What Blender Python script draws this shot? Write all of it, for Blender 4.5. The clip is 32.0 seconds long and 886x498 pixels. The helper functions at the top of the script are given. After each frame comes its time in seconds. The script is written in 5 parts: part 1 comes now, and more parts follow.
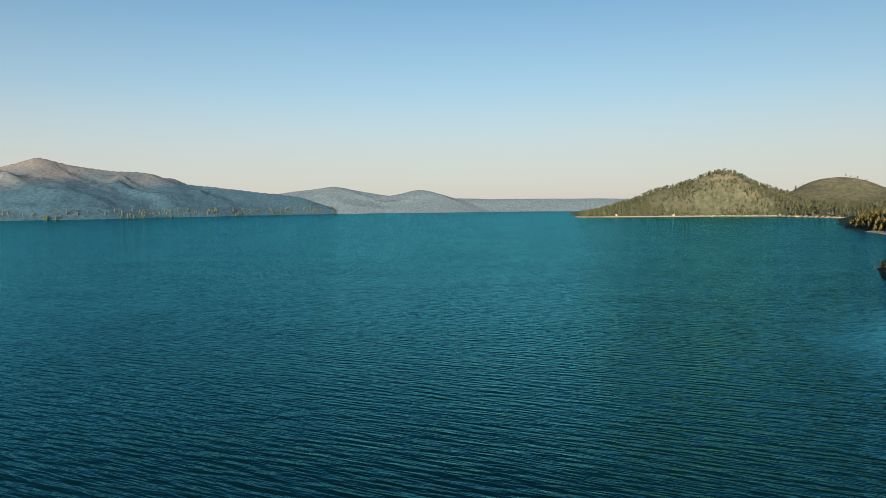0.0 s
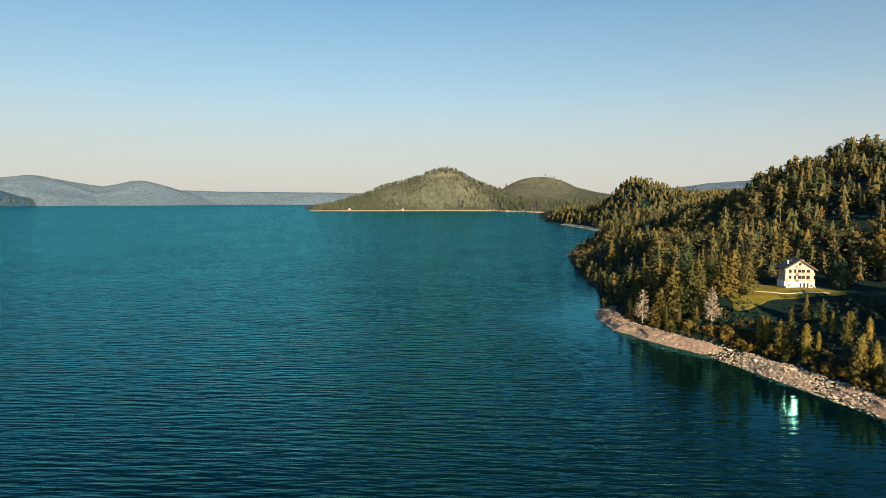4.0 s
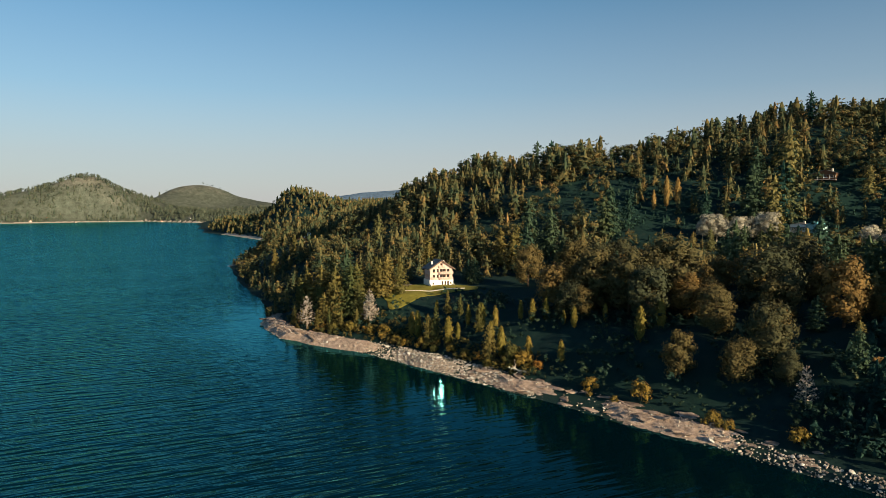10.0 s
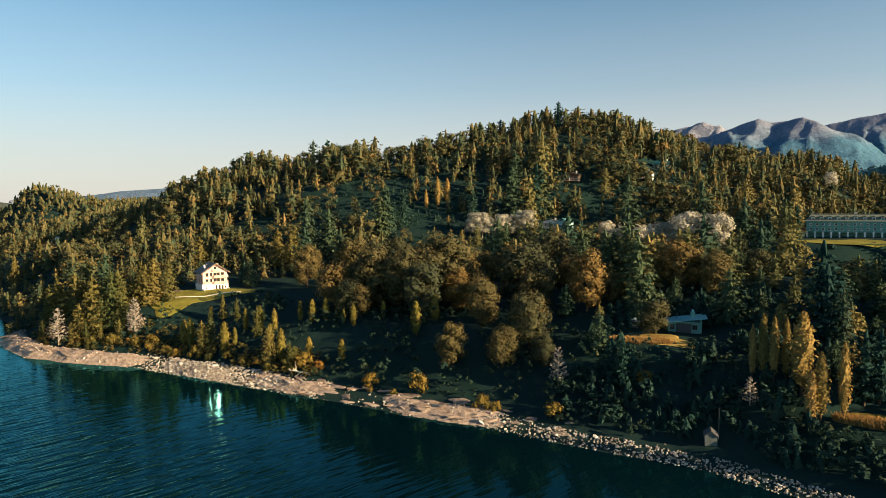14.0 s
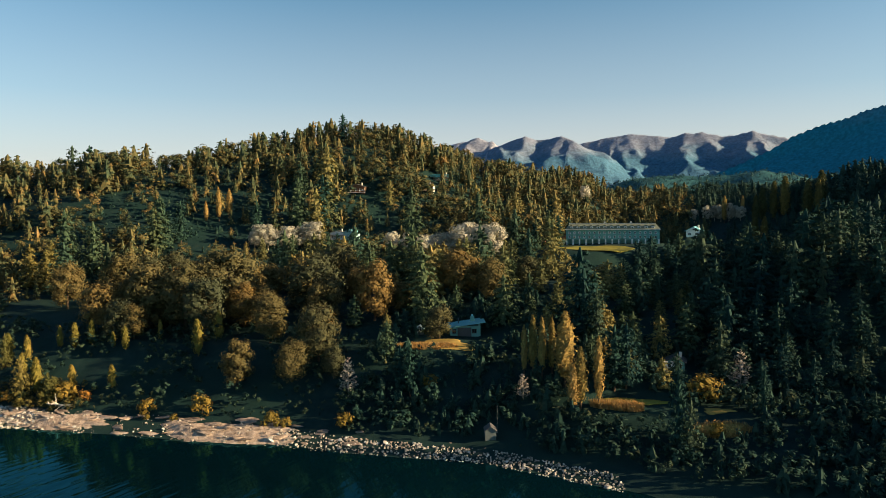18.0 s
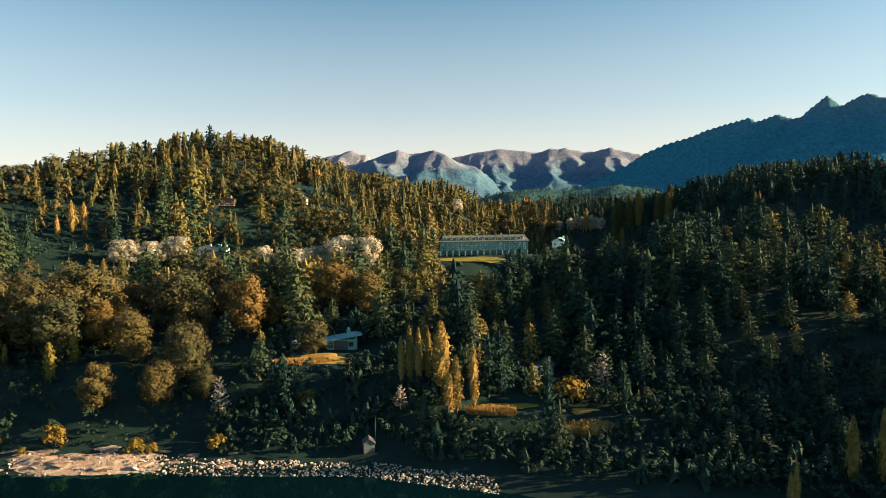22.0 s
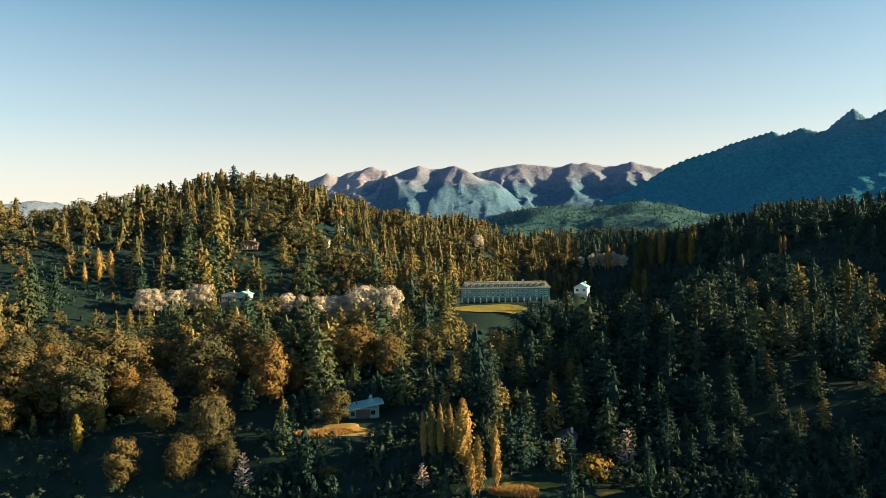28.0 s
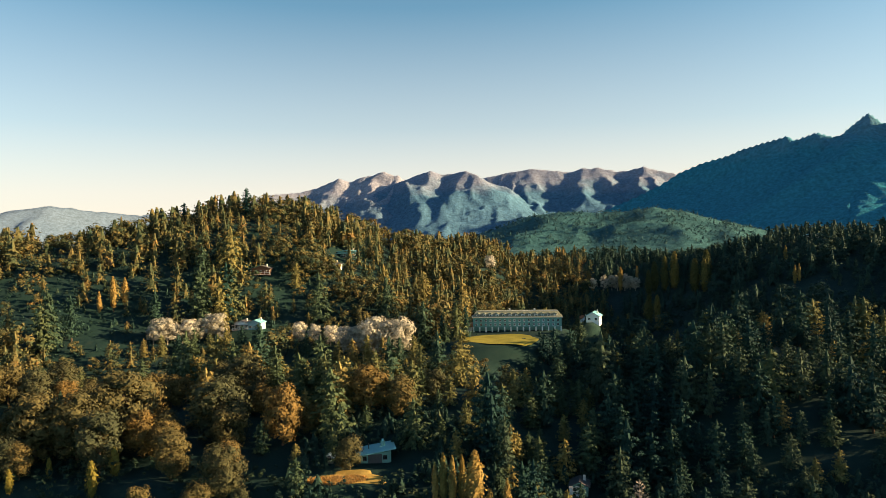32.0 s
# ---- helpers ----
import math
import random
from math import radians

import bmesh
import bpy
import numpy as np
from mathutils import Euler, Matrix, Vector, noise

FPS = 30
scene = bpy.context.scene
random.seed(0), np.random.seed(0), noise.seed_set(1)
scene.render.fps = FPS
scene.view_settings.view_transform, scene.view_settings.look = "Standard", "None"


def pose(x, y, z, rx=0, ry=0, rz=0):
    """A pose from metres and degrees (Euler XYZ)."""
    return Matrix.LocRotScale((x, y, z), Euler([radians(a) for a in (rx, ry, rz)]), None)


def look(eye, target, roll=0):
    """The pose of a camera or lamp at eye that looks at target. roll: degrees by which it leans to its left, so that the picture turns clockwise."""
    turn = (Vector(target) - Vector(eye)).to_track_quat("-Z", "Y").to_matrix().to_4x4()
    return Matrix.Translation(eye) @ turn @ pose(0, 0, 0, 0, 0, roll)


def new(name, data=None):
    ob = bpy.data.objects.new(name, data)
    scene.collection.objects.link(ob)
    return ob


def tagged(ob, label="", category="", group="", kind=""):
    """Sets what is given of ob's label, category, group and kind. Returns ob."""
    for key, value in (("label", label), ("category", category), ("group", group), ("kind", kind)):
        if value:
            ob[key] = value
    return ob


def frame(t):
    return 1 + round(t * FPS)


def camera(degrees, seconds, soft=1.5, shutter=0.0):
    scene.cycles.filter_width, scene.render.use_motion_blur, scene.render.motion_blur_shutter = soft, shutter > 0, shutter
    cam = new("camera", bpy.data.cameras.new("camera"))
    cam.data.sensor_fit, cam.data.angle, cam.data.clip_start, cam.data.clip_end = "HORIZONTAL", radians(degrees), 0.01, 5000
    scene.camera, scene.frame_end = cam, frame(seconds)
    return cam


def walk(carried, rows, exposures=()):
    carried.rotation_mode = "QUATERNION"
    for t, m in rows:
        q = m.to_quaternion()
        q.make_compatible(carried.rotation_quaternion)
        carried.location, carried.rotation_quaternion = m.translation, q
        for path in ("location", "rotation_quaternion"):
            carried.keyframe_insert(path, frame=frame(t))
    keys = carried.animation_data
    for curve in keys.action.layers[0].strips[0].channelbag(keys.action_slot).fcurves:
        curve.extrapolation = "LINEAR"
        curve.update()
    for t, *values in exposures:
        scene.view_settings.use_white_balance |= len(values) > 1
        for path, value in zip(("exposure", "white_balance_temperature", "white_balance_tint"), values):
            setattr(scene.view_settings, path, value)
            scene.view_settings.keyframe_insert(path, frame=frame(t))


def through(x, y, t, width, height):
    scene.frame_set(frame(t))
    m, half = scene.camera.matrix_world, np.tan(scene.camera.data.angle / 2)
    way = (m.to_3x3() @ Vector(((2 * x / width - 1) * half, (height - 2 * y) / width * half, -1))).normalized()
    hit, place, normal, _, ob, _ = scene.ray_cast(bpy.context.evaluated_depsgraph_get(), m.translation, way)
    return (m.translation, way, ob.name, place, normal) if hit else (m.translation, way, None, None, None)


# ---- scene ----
# ---------------------------------------------------------------- camera
cam = camera(65.7, 32.0, soft=0.55)
PATH = [
    (0, (-1.63, 0.54, 56.87), (-51.09, -5.97, 53.54), -0.50),
    (0.5, (-2.30, 1.24, 56.68), (-52.02, -2.71, 53.17), -0.13),
    (1, (-2.77, 1.78, 56.54), (-52.61, 0.30, 52.88), -0.19),
    (1.5, (-3.04, 2.19, 56.45), (-52.89, 2.96, 52.68), -0.14),
    (2, (-3.14, 2.50, 56.40), (-52.89, 5.71, 52.63), -0.14),
    (2.5, (-3.09, 2.74, 56.38), (-52.63, 8.34, 52.57), 0.05),
    (3, (-2.93, 2.93, 56.38), (-52.15, 10.91, 52.59), 0.00),
    (3.5, (-2.75, 3.12, 56.36), (-51.52, 13.43, 52.54), 0.12),
    (5.5, (-2.22, 3.74, 56.16), (-48.89, 21.34, 52.61), 0.21),
    (6, (-2.19, 3.80, 56.09), (-48.21, 23.06, 52.67), 0.21),
    (7, (-2.23, 3.67, 55.98), (-46.72, 26.24, 52.72), 0.20),
    (8, (-2.10, 3.46, 55.98), (-44.56, 29.67, 52.83), 0.21),
    (9, (-1.76, 3.28, 56.09), (-41.76, 33.14, 53.07), 0.09),
    (10, (-1.32, 3.08, 56.26), (-38.40, 36.47, 53.12), -0.05),
    (11, (-0.85, 2.76, 56.46), (-34.65, 39.46, 53.18), -0.12),
    (12, (-0.40, 2.34, 56.65), (-30.64, 42.02, 53.28), -0.21),
    (13, (-0.05, 1.98, 56.80), (-27.07, 43.91, 53.42), -0.28),
    (13.5, (0.08, 1.85, 56.86), (-25.74, 44.54, 53.50), -0.34),
    (15.5, (0.54, 1.42, 57.13), (-19.37, 47.18, 54.00), -0.46),
    (16, (0.63, 1.28, 57.20), (-16.80, 48.04, 54.12), -0.46),
    (17, (0.71, 0.87, 57.30), (-12.68, 48.96, 54.40), -0.49),
    (18, (0.72, 0.37, 57.31), (-9.67, 49.20, 54.65), -0.56),
    (19, (0.71, -0.15, 57.26), (-6.76, 49.23, 54.81), -0.66),
    (20, (0.72, -0.57, 57.21), (-3.83, 49.17, 54.96), -0.74),
    (21, (0.73, -0.86, 57.31), (-0.88, 49.07, 55.23), -0.81),
    (21.5, (0.73, -1.00, 57.32), (-0.49, 48.95, 55.36), -0.88),
    (22, (0.71, -1.15, 57.24), (-0.66, 48.80, 55.40), -0.95),
    (22.5, (0.75, -1.08, 57.41), (-0.78, 48.87, 55.74), -1.03),
    (23, (0.73, -1.07, 58.50), (-0.92, 48.88, 56.97), -1.04),
    (24, (0.78, -0.94, 61.39), (-1.14, 49.00, 60.08), -1.12),
    (25, (0.82, -0.78, 64.63), (-1.36, 49.16, 63.46), -1.13),
    (25.5, (0.98, -0.96, 66.27), (-1.35, 48.98, 65.16), -1.16),
    (27.5, (0.92, -1.02, 72.66), (-1.84, 48.89, 71.71), -1.15),
    (28, (0.83, -0.98, 74.12), (-2.04, 48.93, 73.22), -1.16),
    (29, (0.70, -0.87, 77.17), (-2.36, 49.03, 76.39), -1.14),
    (30, (0.73, -0.92, 80.48), (-2.55, 48.97, 79.72), -1.13),
    (31, (0.82, -0.99, 83.74), (-2.67, 48.89, 83.03), -1.09),
    (32, (0.84, -0.96, 86.81), (-2.84, 48.90, 86.16), -1.13),
]
walk(cam, [(t, look(eye, target, roll)) for t, eye, target, roll in PATH],
     exposures=[(0, 1.27, 7100, 9), (5, 1.3, 7100, 9), (9, 1.15, 6750, 7), (11.5, 1.0, 6250, 5), (13.5, 1.4, 6950, 7), (16, 1.65, 7400, 8), (17, 1.63, 7250, 7), (18, 1.55, 7050, 6), (19, 1.92, 8150, 10), (32, 1.92, 8150, 10)])

# ---------------------------------------------------------------- sky and sun
SUN_AZ, SUN_EL = 89.0, 15.2
world = bpy.data.worlds.new("sky")
scene.world = world
world.use_nodes = True
wn = world.node_tree.nodes
sky = wn.new("ShaderNodeTexSky")
sky.sky_type = "NISHITA"
sky.sun_disc = False
sky.sun_elevation, sky.sun_rotation = radians(SUN_EL), radians(SUN_AZ)
sky.altitude, sky.air_density, sky.dust_density, sky.ozone_density = 800, 0.95, 1.0, 3.0
wn["Background"].inputs["Strength"].default_value = 0.058
wl = world.node_tree.links
clear_air = wn.new("ShaderNodeMix")
clear_air.data_type, clear_air.blend_type = "RGBA", "MULTIPLY"
clear_air.inputs[0].default_value, clear_air.inputs[7].default_value = 1.0, (0.70, 1.0, 0.98, 1)
wl.new(sky.outputs[0], clear_air.inputs[6])
# pale haze all round the horizon, thinning out upwards
up, height, thin = wn.new("ShaderNodeTexCoord"), wn.new("ShaderNodeSeparateXYZ"), wn.new("ShaderNodeValToRGB")
wl.new(up.outputs["Generated"], height.inputs[0])
wl.new(height.outputs[2], thin.inputs[0])
for k, (p, v) in enumerate(((0.0, 0.84), (0.07, 0.70), (0.16, 0.31), (0.32, 0.0))):
    e = thin.color_ramp.elements[k] if k < 2 else thin.color_ramp.elements.new(p)
    e.position, e.color = p, (v, v, v, 1)
haze = wn.new("ShaderNodeMix")
haze.data_type = "RGBA"
haze.inputs[7].default_value = (4.65, 4.20, 4.3, 1)
wl.new(thin.outputs[0], haze.inputs[0])
wl.new(clear_air.outputs[2], haze.inputs[6])
wl.new(haze.outputs[2], wn["Background"].inputs["Color"])
sun = new("sun", bpy.data.lights.new("sun", "SUN"))
sun.data.energy, sun.data.angle, sun.data.color = 5.0, radians(0.6), (1.0, 0.76, 0.48)
toward = Vector((math.sin(radians(SUN_AZ)) * math.cos(radians(SUN_EL)), math.cos(radians(SUN_AZ)) * math.cos(radians(SUN_EL)), math.sin(radians(SUN_EL))))
sun.matrix_world = look(toward * 900, (0, 0, 0))

# ---------------------------------------------------------------- materials
def material(name, rough=0.8, metal=0.0, spec=0.3):
    m = bpy.data.materials.new(name)
    m.use_nodes = True
    b = m.node_tree.nodes["Principled BSDF"]
    b.inputs["Roughness"].default_value = rough
    b.inputs["Metallic"].default_value = metal
    b.inputs["Specular IOR Level"].default_value = spec
    return m, m.node_tree.nodes, m.node_tree.links, b


def noise_node(nodes, links, scale, detail=4, rough=0.55, stretch=None, coords="Object", turn=0.0):
    tc = nodes.new("ShaderNodeTexCoord")
    out = tc.outputs[coords]
    if turn:
        tr = nodes.new("ShaderNodeVectorRotate")
        tr.rotation_type = "Z_AXIS"
        tr.inputs["Angle"].default_value = radians(turn)
        links.new(out, tr.inputs["Vector"])
        out = tr.outputs[0]
    if stretch:
        mp = nodes.new("ShaderNodeMapping")
        mp.inputs["Scale"].default_value = stretch
        links.new(out, mp.inputs["Vector"])
        out = mp.outputs[0]
    n = nodes.new("ShaderNodeTexNoise")
    n.inputs["Scale"].default_value, n.inputs["Detail"].default_value, n.inputs["Roughness"].default_value = scale, detail, rough
    links.new(out, n.inputs["Vector"])
    return n.outputs["Fac"]


def ramp(nodes, links, fac, stops):
    r = nodes.new("ShaderNodeValToRGB")
    el = r.color_ramp.elements
    while len(el) < len(stops):
        el.new(0.5)
    for e, (p, c) in zip(el, stops):
        e.position, e.color = p, (*c, 1)
    links.new(fac, r.inputs[0])
    return r.outputs[0]


def mixed(nodes, links, fac, a, b, kind="MIX"):
    m = nodes.new("ShaderNodeMix")
    m.data_type, m.blend_type = "RGBA", kind
    for socket, v in ((m.inputs[0], fac), (m.inputs[6], a), (m.inputs[7], b)):
        if isinstance(v, bpy.types.NodeSocket):
            links.new(v, socket)
        else:
            socket.default_value = v if isinstance(v, (int, float)) else (*v, 1)
    return m.outputs[2]


def bumped(nodes, links, b, height, strength, distance):
    n = nodes.new("ShaderNodeBump")
    n.inputs["Strength"].default_value, n.inputs["Distance"].default_value = strength, distance
    links.new(height, n.inputs["Height"])
    links.new(n.outputs[0], b.inputs["Normal"])


def plain(name, colour, rough=0.7, metal=0.0, vary=0.25, scale=3.0, bump=0.1, spec=0.3, stretch=None):
    """A worn painted or natural surface: the colour, uneven at two scales."""
    m, n, l, b = material(name, rough, metal, spec)
    big, fine = noise_node(n, l, scale * 0.25, 3, stretch=stretch), noise_node(n, l, scale * 4, 5, stretch=stretch)
    dark, light = [c * (1 - vary) for c in colour], [min(1, c * (1 + vary)) for c in colour]
    col = mixed(n, l, 0.5, ramp(n, l, big, [(0.3, dark), (0.7, light)]), ramp(n, l, fine, [(0.3, dark), (0.7, light)]))
    l.new(col, b.inputs["Base Color"])
    bumped(n, l, b, fine, bump, 0.05)
    return m


def foliage(name, stops, through=0.14, joined=False, rough=0.75):
    """Leaves: colour by plant and by clump, with some light passing through."""
    m, n, l, b = material(name, rough, 0, 0.06)
    if joined:
        pick = n.new("ShaderNodeNewGeometry").outputs["Random Per Island"]
        area = noise_node(n, l, 0.16, 3)
        add = n.new("ShaderNodeMath")
        add.operation, add.use_clamp = "MULTIPLY_ADD", True
        l.new(area, add.inputs[0])
        add.inputs[1].default_value = 1.7
        half = n.new("ShaderNodeMath")
        half.operation = "MULTIPLY_ADD"
        l.new(pick, half.inputs[0])
        half.inputs[1].default_value, half.inputs[2].default_value = 0.22, -0.46
        l.new(half.outputs[0], add.inputs[2])
        pick = add.outputs[0]
    else:
        pick = n.new("ShaderNodeObjectInfo").outputs["Random"]
    col = ramp(n, l, pick, stops)
    fine = noise_node(n, l, 1.1, 4, 0.7)
    col = mixed(n, l, 1.0, col, ramp(n, l, fine, [(0.3, (0.5, 0.58, 0.6)), (0.72, (1.4, 1.32, 1.2))]), "MULTIPLY")
    l.new(col, b.inputs["Base Color"])
    t = n.new("ShaderNodeBsdfTranslucent")
    l.new(col, t.inputs["Color"])
    mx = n.new("ShaderNodeMixShader")
    mx.inputs[0].default_value = through
    l.new(b.outputs[0], mx.inputs[1])
    l.new(t.outputs[0], mx.inputs[2])
    l.new(mx.outputs[0], n["Material Output"].inputs["Surface"])
    return m


def make_water():
    """Deep teal water: dim light from below, and the sky on its waves by Fresnel; calmer in the lee of the shore."""
    m, n, l, b = material("lake_water", 0.5, 0, 0.0)
    drift = noise_node(n, l, 0.006, 3, 0.5, (1, 2.2, 1))
    l.new(ramp(n, l, drift, [(0.35, (0.0004, 0.0055, 0.009)), (0.65, (0.0006, 0.009, 0.014))]), b.inputs["Base Color"])
    swell = noise_node(n, l, 0.05, 3, 0.5, (1.0, 0.4, 1), turn=14)
    chop = noise_node(n, l, 0.50, 2.0, 0.45, (1.0, 0.19, 1), turn=16)
    gust = noise_node(n, l, 0.011, 3, 0.55, (1.4, 0.7, 1))

    def calc(kind, *values):
        q = n.new("ShaderNodeMath")
        q.operation = kind
        for socket, v in zip(q.inputs, values):
            if isinstance(v, bpy.types.NodeSocket):
                l.new(v, socket)
            else:
                socket.default_value = v
        return q.outputs[0]

    place = n.new("ShaderNodeSeparateXYZ")
    l.new(n.new("ShaderNodeNewGeometry").outputs["Position"], place.inputs[0])
    lee = n.new("ShaderNodeMapRange")
    lee.interpolation_type = "SMOOTHSTEP"
    west = calc("MAXIMUM", calc("MULTIPLY_ADD", place.outputs[0], -0.7, -210.0), 0.0)
    l.new(calc("SUBTRACT", calc("ADD", place.outputs[1], calc("MULTIPLY", place.outputs[0], 0.12)), west), lee.inputs[0])
    for k, v in enumerate((45, 125, 1.0, 0.07)):
        lee.inputs[k + 1].default_value = v
    wave = calc("MULTIPLY_ADD", chop, 1.05, calc("MULTIPLY", swell, 0.5))
    wave = calc("MULTIPLY", wave, calc("MULTIPLY_ADD", gust, 0.9, 0.45))
    wave = calc("MULTIPLY", wave, lee.outputs[0])
    bump = n.new("ShaderNodeBump")
    bump.inputs["Strength"].default_value, bump.inputs["Distance"].default_value = 1.0, 1.0
    l.new(wave, bump.inputs["Height"])
    gloss, fres, mx = n.new("ShaderNodeBsdfGlossy"), n.new("ShaderNodeFresnel"), n.new("ShaderNodeMixShader")
    gloss.inputs["Roughness"].default_value, gloss.inputs["Color"].default_value = 0.03, (0.17, 0.80, 0.93, 1)
    fres.inputs["IOR"].default_value = 1.22
    l.new(calc("MULTIPLY_ADD", lee.outputs[0], 0.06, 0.025), gloss.inputs["Roughness"])
    for node in (gloss, fres, b):
        l.new(bump.outputs[0], node.inputs["Normal"])
    l.new(fres.outputs[0], mx.inputs[0])
    l.new(b.outputs[0], mx.inputs[1])
    l.new(gloss.outputs[0], mx.inputs[2])
    l.new(mx.outputs[0], n["Material Output"].inputs["Surface"])
    return m


def make_ground():
    m, n, l, b = material("shaded_forest_floor", 0.95, 0, 0.1)
    big, mid, fine = noise_node(n, l, 0.03, 4), noise_node(n, l, 0.35, 4), noise_node(n, l, 4, 5)
    # Soil and grass darkened towards teal: tree shade is put into the base colour.
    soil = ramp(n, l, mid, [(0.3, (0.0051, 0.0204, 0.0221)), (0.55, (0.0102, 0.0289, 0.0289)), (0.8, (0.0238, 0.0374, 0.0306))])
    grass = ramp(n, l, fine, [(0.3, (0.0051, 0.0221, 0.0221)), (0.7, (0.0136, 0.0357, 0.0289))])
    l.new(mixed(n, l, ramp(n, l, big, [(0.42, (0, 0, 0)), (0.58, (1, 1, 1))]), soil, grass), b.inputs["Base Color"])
    bumped(n, l, b, fine, 0.5, 0.15)
    return m


def make_rock(name, stops, scale=0.6, bump=0.6, joined=False):
    m, n, l, b = material(name, 0.9, 0, 0.2)
    big, fine = noise_node(n, l, scale, 5, 0.6), noise_node(n, l, scale * 7, 6, 0.65)
    base = ramp(n, l, big, stops)
    per = n.new("ShaderNodeNewGeometry").outputs["Random Per Island"] if joined else n.new("ShaderNodeObjectInfo").outputs["Random"]
    base = mixed(n, l, 1.0, base, ramp(n, l, per, [(0.0, (0.45, 0.42, 0.40)), (0.6, (0.85, 0.82, 0.80)), (1.0, (1.5, 1.45, 1.4))] if joined else [(0.0, (0.6, 0.58, 0.56)), (1.0, (1.25, 1.22, 1.18))]), "MULTIPLY")
    l.new(mixed(n, l, 0.8, base, ramp(n, l, fine, [(0.3, (0.5, 0.5, 0.5)), (0.7, (1.2, 1.2, 1.2))]), "MULTIPLY"), b.inputs["Base Color"])
    bumped(n, l, b, fine, bump, 0.3)
    return m


def make_mountain(name, wood, rock, line, snow=None):
    """Forest below, bare rock and scree above the given height, both broken up."""
    m, n, l, b = material(name, 0.95, 0, 0.05)
    geo = n.new("ShaderNodeNewGeometry")
    sep = n.new("ShaderNodeSeparateXYZ")
    l.new(geo.outputs["Position"], sep.inputs[0])
    patch = noise_node(n, l, 0.006, 6, 0.62)
    add = n.new("ShaderNodeMath")
    add.operation = "MULTIPLY_ADD"
    l.new(patch, add.inputs[0])
    add.inputs[1].default_value = 260
    l.new(sep.outputs[2], add.inputs[2])
    mr = n.new("ShaderNodeMapRange")
    l.new(add.outputs[0], mr.inputs[0])
    mr.inputs[1].default_value, mr.inputs[2].default_value = line + 70, line + 210
    fine = noise_node(n, l, 0.06, 6, 0.7)
    w = mixed(n, l, 1.0, wood, ramp(n, l, fine, [(0.3, (0.6, 0.6, 0.6)), (0.7, (1.4, 1.4, 1.4))]), "MULTIPLY")
    r = mixed(n, l, 1.0, rock, ramp(n, l, fine, [(0.3, (0.65, 0.65, 0.65)), (0.7, (1.3, 1.3, 1.3))]), "MULTIPLY")
    l.new(mixed(n, l, mr.outputs[0], w, r), b.inputs["Base Color"])
    bumped(n, l, b, fine, 0.7, 9)
    return m


WATER, GROUND = make_water(), make_ground()
ROCK = make_rock("shore_rock", [(0.3, (0.17, 0.13, 0.11)), (0.5, (0.32, 0.25, 0.21)), (0.7, (0.48, 0.385, 0.33))], bump=1.0)
BOULDER = make_rock("boulder", [(0.3, (0.27, 0.265, 0.26)), (0.5, (0.50, 0.49, 0.475)), (0.7, (0.76, 0.75, 0.73))], 0.5)
SHINGLE = make_rock("shingle", [(0.3, (0.22, 0.20, 0.175)), (0.5, (0.42, 0.385, 0.345)), (0.7, (0.62, 0.58, 0.53))], 0.5, joined=True)
BARK = plain("bark", (0.07, 0.05, 0.035), 0.95, vary=0.4, scale=2.0, bump=0.5, stretch=(4, 4, 0.6))
PALE_BARK = plain("pale_bark", (0.36, 0.31, 0.26), 0.9, vary=0.3, scale=2.0, bump=0.3, stretch=(4, 4, 0.6))
GREENS = [(0.0, (0.0234, 0.056, 0.0463)), (0.5, (0.0603, 0.0889, 0.0501)), (0.84, (0.168, 0.151, 0.0616)), (1.0, (0.221, 0.169, 0.0693))]
MIXED = [(0.0, (0.02, 0.0438, 0.0354)), (0.36, (0.0542, 0.0721, 0.0414)), (0.68, (0.136, 0.11, 0.0473)), (0.92, (0.214, 0.129, 0.0532)), (1.0, (0.285, 0.2, 0.162))]
RUSTS = [(0.0, (0.045, 0.056, 0.036)), (0.35, (0.088, 0.078, 0.038)), (0.7, (0.135, 0.1, 0.042)), (1.0, (0.165, 0.108, 0.043))]
GOLDS = [(0.0, (0.17, 0.132, 0.048)), (0.5, (0.27, 0.19, 0.07)), (1.0, (0.35, 0.225, 0.088))]
NEEDLES = foliage("needles", GREENS)
# Dark pine green; the teal tint of shade is put in as well.
NEEDLES_DARK = foliage("dark_needles", [(0.0, (0.0095, 0.0356, 0.038)), (0.6, (0.019, 0.0523, 0.0451)), (1.0, (0.0451, 0.0713, 0.0499))])
LEAVES = foliage("autumn_leaves", RUSTS)
GOLD = foliage("golden_leaves", GOLDS, 0.25)
SILVER = foliage("silver_leaves", [(0.0, (0.30, 0.29, 0.25)), (1.0, (0.52, 0.49, 0.43))], 0.25)
GREYTWIG = foliage("grey_twigs", [(0.0, (0.28, 0.25, 0.23)), (1.0, (0.40, 0.34, 0.31))], 0.2)
WOODS = foliage("woodland_leaves", MIXED, joined=True)
# Darker copy of the woodland leaves, with shade put into the colour.
SHADED_WOODS = foliage("shaded_woodland_leaves", [(0.0, (0.0103, 0.0344, 0.0344)), (0.5, (0.0207, 0.0505, 0.0436)), (0.85, (0.039, 0.0643, 0.0482)), (1.0, (0.0976, 0.0943, 0.0505))], joined=True)
# Brush leaves are darkened and cooled: shade on the bank put into them.
BRUSH = foliage("shaded_brush_leaves", [(0.0, (0.012, 0.0351, 0.0351)), (0.6, (0.0262, 0.0486, 0.0351)), (0.9, (0.0554, 0.0675, 0.0386)), (1.0, (0.1008, 0.0945, 0.0421))], joined=True)
